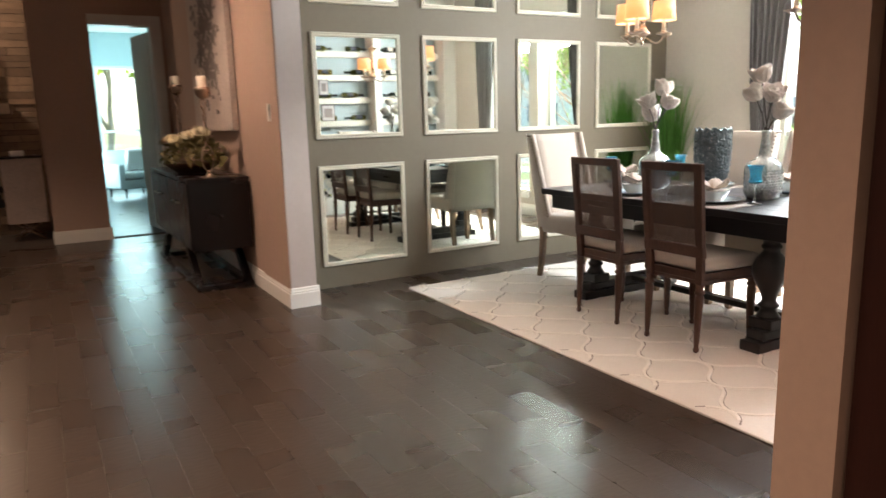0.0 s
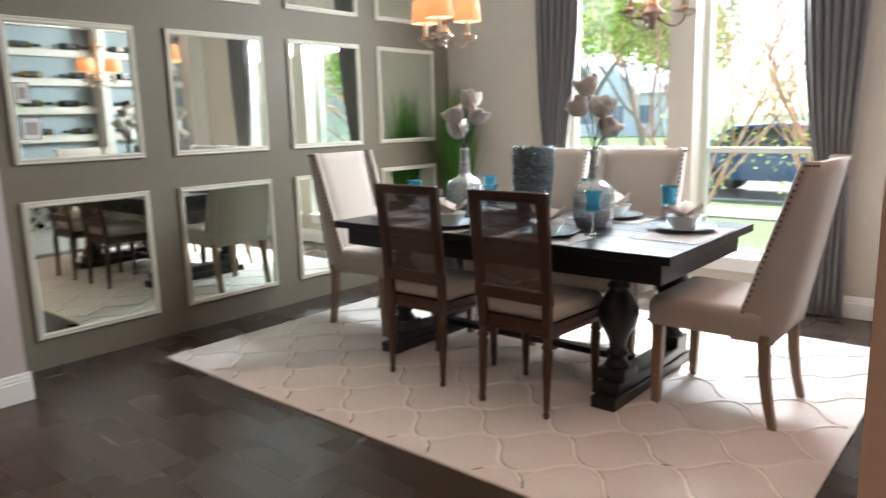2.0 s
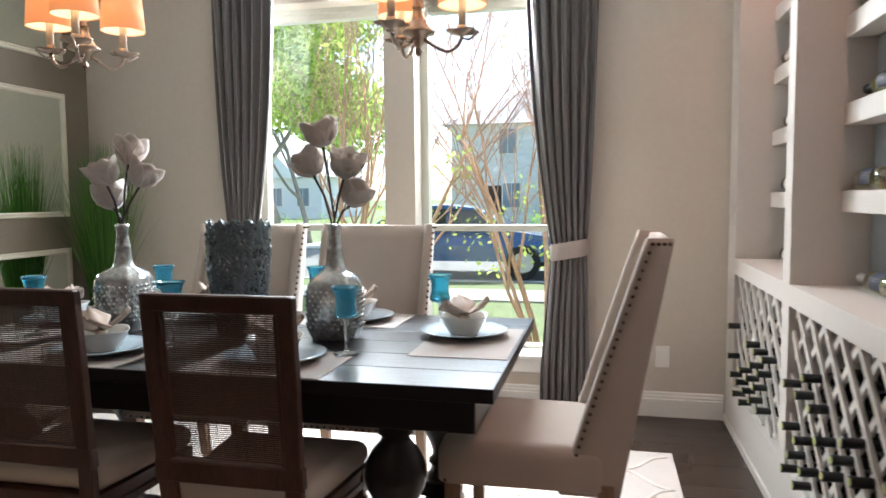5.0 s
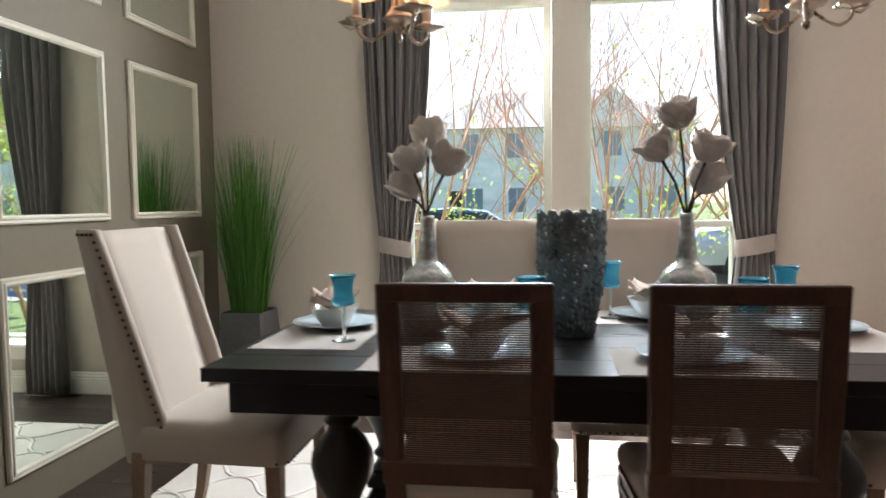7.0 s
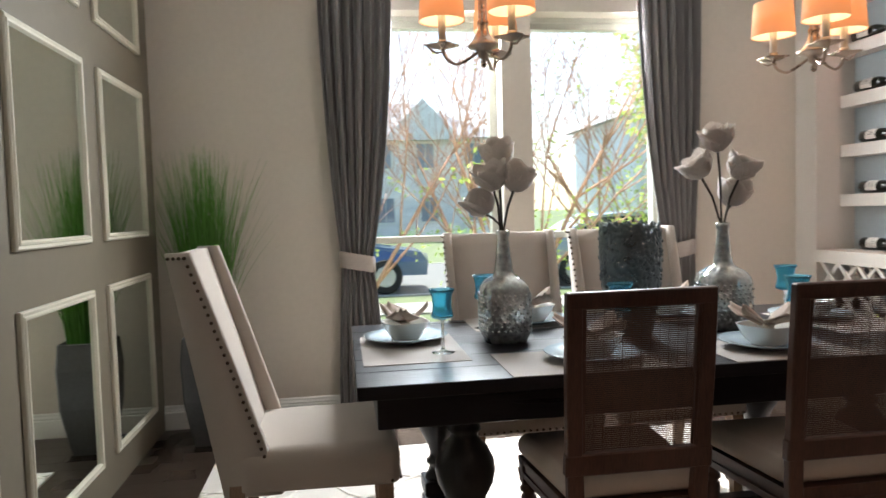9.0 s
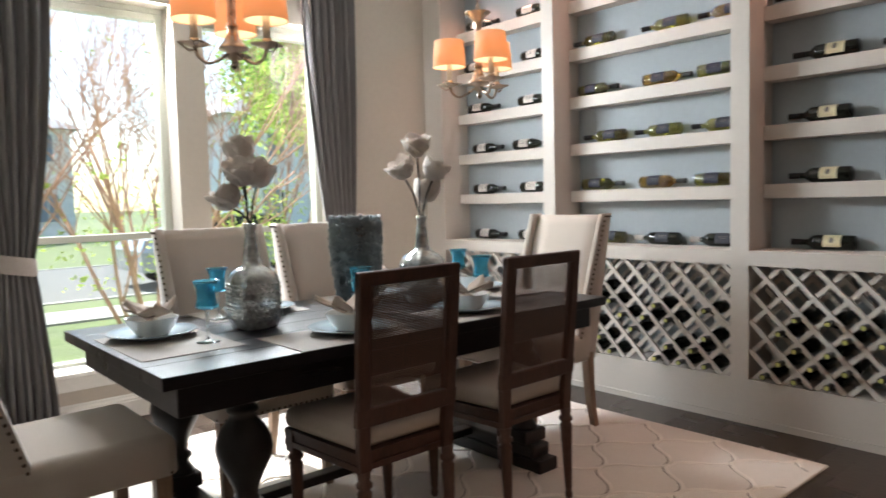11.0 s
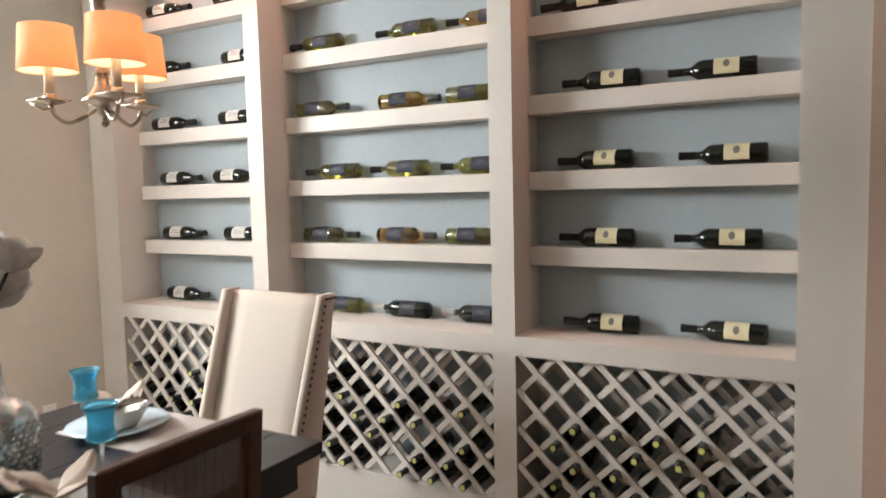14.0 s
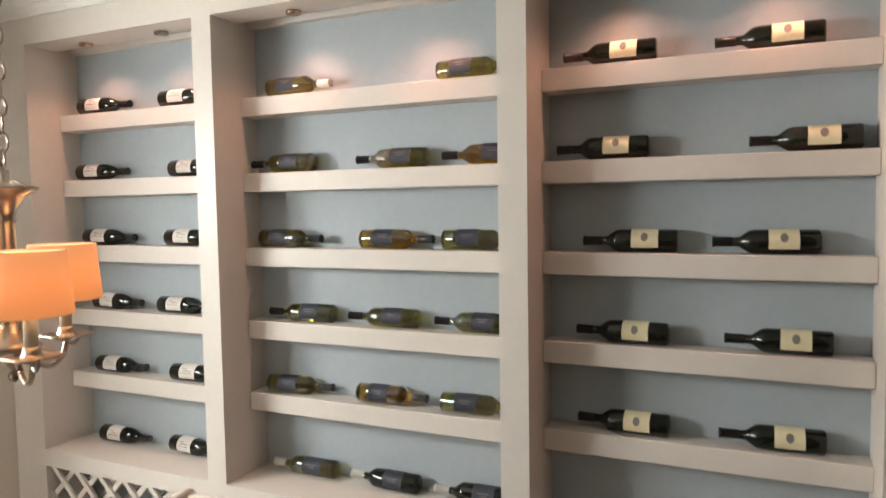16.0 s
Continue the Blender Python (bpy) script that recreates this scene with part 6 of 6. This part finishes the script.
def myrtle(x, y, seed, stems=5, h=2.2, leaves=500):
    rnd = random.Random(seed)
    root = empty("crape_myrtle", (x, y, OUT))
    tips = []
    for k in range(stems):
        a = 2 * math.pi * k / stems + rnd.uniform(-0.4, 0.4)
        bm = bmesh.new()
        limb(bm, (0.10 * math.cos(a), 0.10 * math.sin(a), -0.02), (0.34 * math.cos(a), 0.34 * math.sin(a), 1), h * rnd.uniform(0.85, 1.15), rnd.uniform(0.022, 0.034), 3, rnd, tips)
        part("trunk", bm, "bark", root, smooth=True)
    bm = bmesh.new()
    for _ in range(leaves // 12):
        c = rnd.choice(tips)
        if rnd.random() < 0.7:
            c = c * rnd.uniform(0.25, 0.5)
        leaf_cloud(bm, c, (0.22, 0.22, 0.18), 12, 0.030, rnd)
    o_ = part("leaves", bm, "leaf_y", root, "sparse fresh yellow-green leaves")
    o_["kind"] = "stuff"
    return tagged(root, "multi-stemmed crape myrtle with smooth red bark and sparse leaves", "tree", "trees of the street")


myrtle(8.7, 2.65, 1, 7, 2.2, 620)
myrtle(9.0, 4.55, 2, 6, 2.3, 420)
myrtle(10.2, 0.7, 3, 5, 2.3, 1400)


def tree(x, y, h, r, seed, n, mt_="leaf", size=0.10):
    rnd = random.Random(seed)
    root = empty("shade_tree", (x, y, OUT))
    bm = bmesh.new()
    tips = []
    limb(bm, (0, 0, -0.02), (0.03, 0.02, 1), h * 0.5, 0.11, 2, rnd, tips, 8)
    part("trunk", bm, "bark2", root, smooth=True)
    bm = bmesh.new()
    for _ in range(16):
        a, e = rnd.uniform(0, 6.283), rnd.uniform(-0.7, 1.3)
        rr = r * rnd.uniform(0.35, 0.85)
        c = (rr * math.cos(a) * math.cos(e), rr * math.sin(a) * math.cos(e), h * 0.62 + rr * math.sin(e) * 0.9)
        leaf_cloud(bm, c, (r * 0.38, r * 0.38, r * 0.30), n // 16, size, rnd)
    o_ = part("crown", bm, mt_, root, "loose leafy crown")
    o_["kind"] = "stuff"
    return tagged(root, "leafy green shade tree in front of the houses", "tree", "trees of the street")


tree(13.4, 7.6, 6.5, 2.4, 12, 13000, "leaf_y", 0.07)
tree(24.5, 12.0, 8.0, 3.2, 13, 9000, "leaf", 0.12)
tree(12.2, -2.1, 6.2, 2.6, 14, 15000, "leaf_y", 0.07)
tree(25.0, -9.5, 9.0, 3.6, 15, 9000, "leaf", 0.12)
tree(24.0, -22.0, 9.0, 4.0, 16, 7000, "leaf", 0.15)
tree(25.5, 24.0, 9.0, 4.0, 17, 7000, "leaf", 0.15)
tree(2.2, 22.0, 7.0, 2.8, 18, 8000, "leaf_y", 0.10)
tree(-3.0, 19.0, 7.0, 3.0, 19, 8000, "leaf", 0.10)
tree(0.2, 26.0, 8.0, 3.4, 20, 6000, "leaf_y", 0.12)


def hedge(x, y0, y1, seed):
    rnd = random.Random(seed)
    bm = bmesh.new()
    for _ in range(int((y1 - y0) * 3)):
        leaf_cloud(bm, (x, rnd.uniform(y0, y1), OUT + rnd.uniform(0.25, 0.7)), (0.45, 0.4, 0.35), 45, 0.05, rnd)
    o_ = obj("clipped_hedge", bm, "leaf", None)
    return tagged(o_, "low green hedge in front of the house opposite", "hedge", "", "stuff")


hedge(32.6, -12, 6, 41)
hedge(31.5, 13, 24, 42)


def house(x, y, w, d, h, mt_, seed, label):
    rnd = random.Random(seed)
    root = empty("house", (x, y, OUT))
    part("wall", boxbm(0, d, -w / 2, w / 2, 0, h), mt_, root)
    bm = bmesh.new()
    loft(bm, [rect(-0.5, d + 0.5, -w / 2 - 0.5, w / 2 + 0.5, h), rect(d / 2 - 0.3, d / 2 + 0.3, -w * 0.22, w * 0.22, h + 2.6)])
    part("roof", bm, "roof", root)
    g = bmesh.new()
    gy = -w * 0.22
    pts = [(gy - 2.2, h - 0.1), (gy + 2.2, h - 0.1), (gy, h + 2.2)]
    loft(g, [[(-0.55, a, b) for a, b in pts], [(d / 2, a, b) for a, b in pts]])
    part("gable", g, mt_, root)
    for z0 in ((0.9, 3.9) if h > 4 else (0.9,)):
        for k in range(int(w // 2.6)):
            yy = -w / 2 + 1.3 + k * 2.6 + rnd.uniform(-0.2, 0.2)
            wi = part("window", boxbm(-0.06, 0.02, yy - 0.55, yy + 0.55, z0, z0 + 1.5), "trim", root, "white framed window")
            part("pane", boxbm(-0.075, -0.0605, yy - 0.47, yy - 0.02, z0 + 0.08, z0 + 1.42), "farglass", wi, "dark glass")
            part("pane", boxbm(-0.075, -0.0605, yy + 0.02, yy + 0.47, z0 + 0.08, z0 + 1.42), "farglass", wi, "dark glass")
    part("door", boxbm(-0.05, 0.02, w * 0.30, w * 0.30 + 1.0, 0, 2.2), "darkdoor", root, "dark front door")
    return tagged(root, label, "house", "houses of the street")


house(41, 3.0, 15, 9, 5.6, "brick_far", 51, "two-storey pale brick house with a hipped shingle roof")
house(52, 30.0, 14, 9, 3.2, "siding", 52, "low blue-grey sided house with a shingle roof")
house(34.5, -17.0, 14, 9, 6.0, "siding", 53, "two-storey blue-grey sided house with a shingle roof")
house(33, 37.0, 14, 9, 6.0, "brick_far", 54, "two-storey pale brick house with a hipped shingle roof")
house(33, -35.0, 14, 9, 6.0, "brick_far", 55, "two-storey pale brick house with a hipped shingle roof")


def car(x, y, paint, label):
    root = empty("parked_car", (x, y, OUT))
    prof = [(-2.25, 0.35), (-2.28, 0.62), (-2.15, 0.80), (-1.30, 0.92), (-0.55, 1.38), (0.10, 1.45), (0.95, 1.40), (1.65, 1.00), (2.15, 0.95), (2.28, 0.75), (2.26, 0.35)]
    bm = bmesh.new()
    secs = []
    for xx, k in ((-0.88, 0.93), (-0.86, 0.98), (-0.62, 1.0), (0.62, 1.0), (0.86, 0.98), (0.88, 0.93)):
        secs.append([(xx * (1 if z < 0.9 else 0.80), yy, 0.30 + (z - 0.30) * k) for yy, z in prof])
    loft(bm, secs)
    part("body", bm, paint, root)
    for s_ in (-1, 1):
        bm = bmesh.new()
        loft(bm, [[(s_ * (0.845 - 0.165 * max(0, (z - 0.92) / 0.45)), yy, z) for yy, z in ((-1.15, 0.96), (-0.55, 1.32), (0.0, 1.37), (0.0, 0.96))],
                  [(s_ * (0.850 - 0.165 * max(0, (z - 0.92) / 0.45)) + s_ * 0.012, yy, z) for yy, z in ((-1.15, 0.96), (-0.55, 1.32), (0.0, 1.37), (0.0, 0.96))]])
        part("side_window", bm, "carglass", root, "dark side window")
        bm = bmesh.new()
        loft(bm, [[(s_ * (0.845 - 0.165 * max(0, (z - 0.92) / 0.45)) + s_ * o_, yy, z) for yy, z in ((0.06, 0.96), (0.06, 1.37), (0.85, 1.33), (1.45, 0.98))] for o_ in (0, 0.016)])
        part("side_window", bm, "carglass", root, "dark side window")
        for yy in (-1.45, 1.40):
            bm = bmesh.new()
            lathe(bm, [(0.20, -0.09), (0.31, -0.10), (0.33, -0.07), (0.33, 0.07), (0.31, 0.10), (0.20, 0.09)], 24)
            bmesh.ops.rotate(bm, verts=bm.verts, cent=(0, 0, 0), matrix=Matrix.Rotation(radians(90), 3, "Y"))
            bmesh.ops.translate(bm, verts=bm.verts, vec=(s_ * 0.82, yy, 0.335))
            wh = part("wheel", bm, "tyre", root, "black tyre")
            bm = bmesh.new()
            lathe(bm, [(0.02, 0.0), (0.20, 0.02), (0.21, 0.0), (0.20, -0.02)], 10)
            bmesh.ops.rotate(bm, verts=bm.verts, cent=(0, 0, 0), matrix=Matrix.Rotation(radians(90), 3, "Y"))
            bmesh.ops.translate(bm, verts=bm.verts, vec=(s_ * 0.91, yy, 0.335))
            part("rim", bm, "carwhite", wh, "bright alloy rim")
    part("headlight", boxbm(-0.75, -0.45, -2.285, -2.20, 0.62, 0.74), "clear", root)
    part("headlight", boxbm(0.45, 0.75, -2.285, -2.20, 0.62, 0.74), "clear", root)
    return tagged(root, label, "car", "parked cars")


car(15.9, 5.0, "carblue", "dark blue parked saloon car at the kerb")
car(15.9, -1.6, "carwhite", "silver parked saloon car at the kerb")
sg = empty("yard_sign", (11.0, -0.2, OUT), 20)
part("face", boxbm(-0.01, 0.01, -0.30, 0.30, 0.25, 0.70), "signred", sg, "blue printed sign face")
for k_ in range(3):
    part("printed_bar", boxbm(-0.014, -0.0105, -0.20, 0.20, 0.34 + k_ * 0.12, 0.38 + k_ * 0.12), "bowl", sg, "white printed bar")
for s_ in (-1, 1):
    part("stake", boxbm(-0.008, 0.008, s_ * 0.2 - 0.008, s_ * 0.2 + 0.008, 0, 0.249), "trim", sg)
tagged(sg, "blue yard sign with white bars on the lawn", "sign")

# ---- hardwood planks ----
rp = random.Random(77)
PW = 0.127
mesh_by = {}
near, rest = [], []
x = -3.99
while x < 5.86:
    y = -3.0 + rp.uniform(-1.2, 0)
    while y < 9.1:
        L_ = rp.choice((0.9, 1.2, 1.5, 1.8))
        y0, y1 = max(y, -3.0), min(y + L_, 9.1)
        if y1 - y0 > 0.05 and not (RX0 + 0.15 < x < RX1 - 0.3 and RY0 + 0.1 < y0 and y1 < RY1 - 0.1) and not (x > 2.14 and (y1 < 1.3 or y0 > 5.5)):
            key = (0.2 < x + PW and x < 5.8 and y1 > 0.9 and y0 < 7.0)
            (near if key else rest).append((x, y0, y1))
        y += L_
    x += PW
random.Random(5).shuffle(near)
near.sort(key=lambda q: abs(q[0] - 1.9) + 0.6 * abs((q[1] + q[2]) / 2 - 3.0))
floor_ob = bpy.data.objects["floor"]
for x, y0, y1 in near[:300]:
    ln = round(y1 - y0, 3)
    if ln not in mesh_by:
        me = bpy.data.meshes.new("plank")
        bm = bmesh.new()
        vs = rect(0.0003, PW - 0.0003, 0.0004, ln - 0.0004, -0.012)
        t_ = rect(0.0007, PW - 0.0007, 0.0009, ln - 0.0009, 0.0)
        m_ = rect(0.0003, PW - 0.0003, 0.0004, ln - 0.0004, -0.0008)
        loft(bm, [vs, m_, t_])
        bmesh.ops.recalc_face_normals(bm, faces=bm.faces)
        bm.to_mesh(me)
        bm.free()
        me.materials.append(M["plank"])
        mesh_by[ln] = me
    p = new("plank", mesh_by[ln])
    p.location = (x, y0, 0.0)
    p.parent = floor_ob
verts, faces = [], []
for x, y0, y1 in near[300:] + rest:
    b0 = len(verts)
    verts += rect(x + 0.0003, x + PW - 0.0003, y0 + 0.0004, y1 - 0.0004, -0.012) + rect(x + 0.0009, x + PW - 0.0009, y0 + 0.001, y1 - 0.001, 0.0)
    faces += [(b0 + 4, b0 + 5, b0 + 6, b0 + 7)] + [(b0 + k, b0 + (k + 1) % 4, b0 + 4 + (k + 1) % 4, b0 + 4 + k) for k in range(4)]
me = bpy.data.meshes.new("floor_planks")
me.from_pydata(verts, [], faces)
me.materials.append(M["plank_rest"])
fp_ = new("floor_planks", me)
fp_.parent = floor_ob
tagged(fp_, "dark brown hand-scraped oak planks", "", "", "stuff")
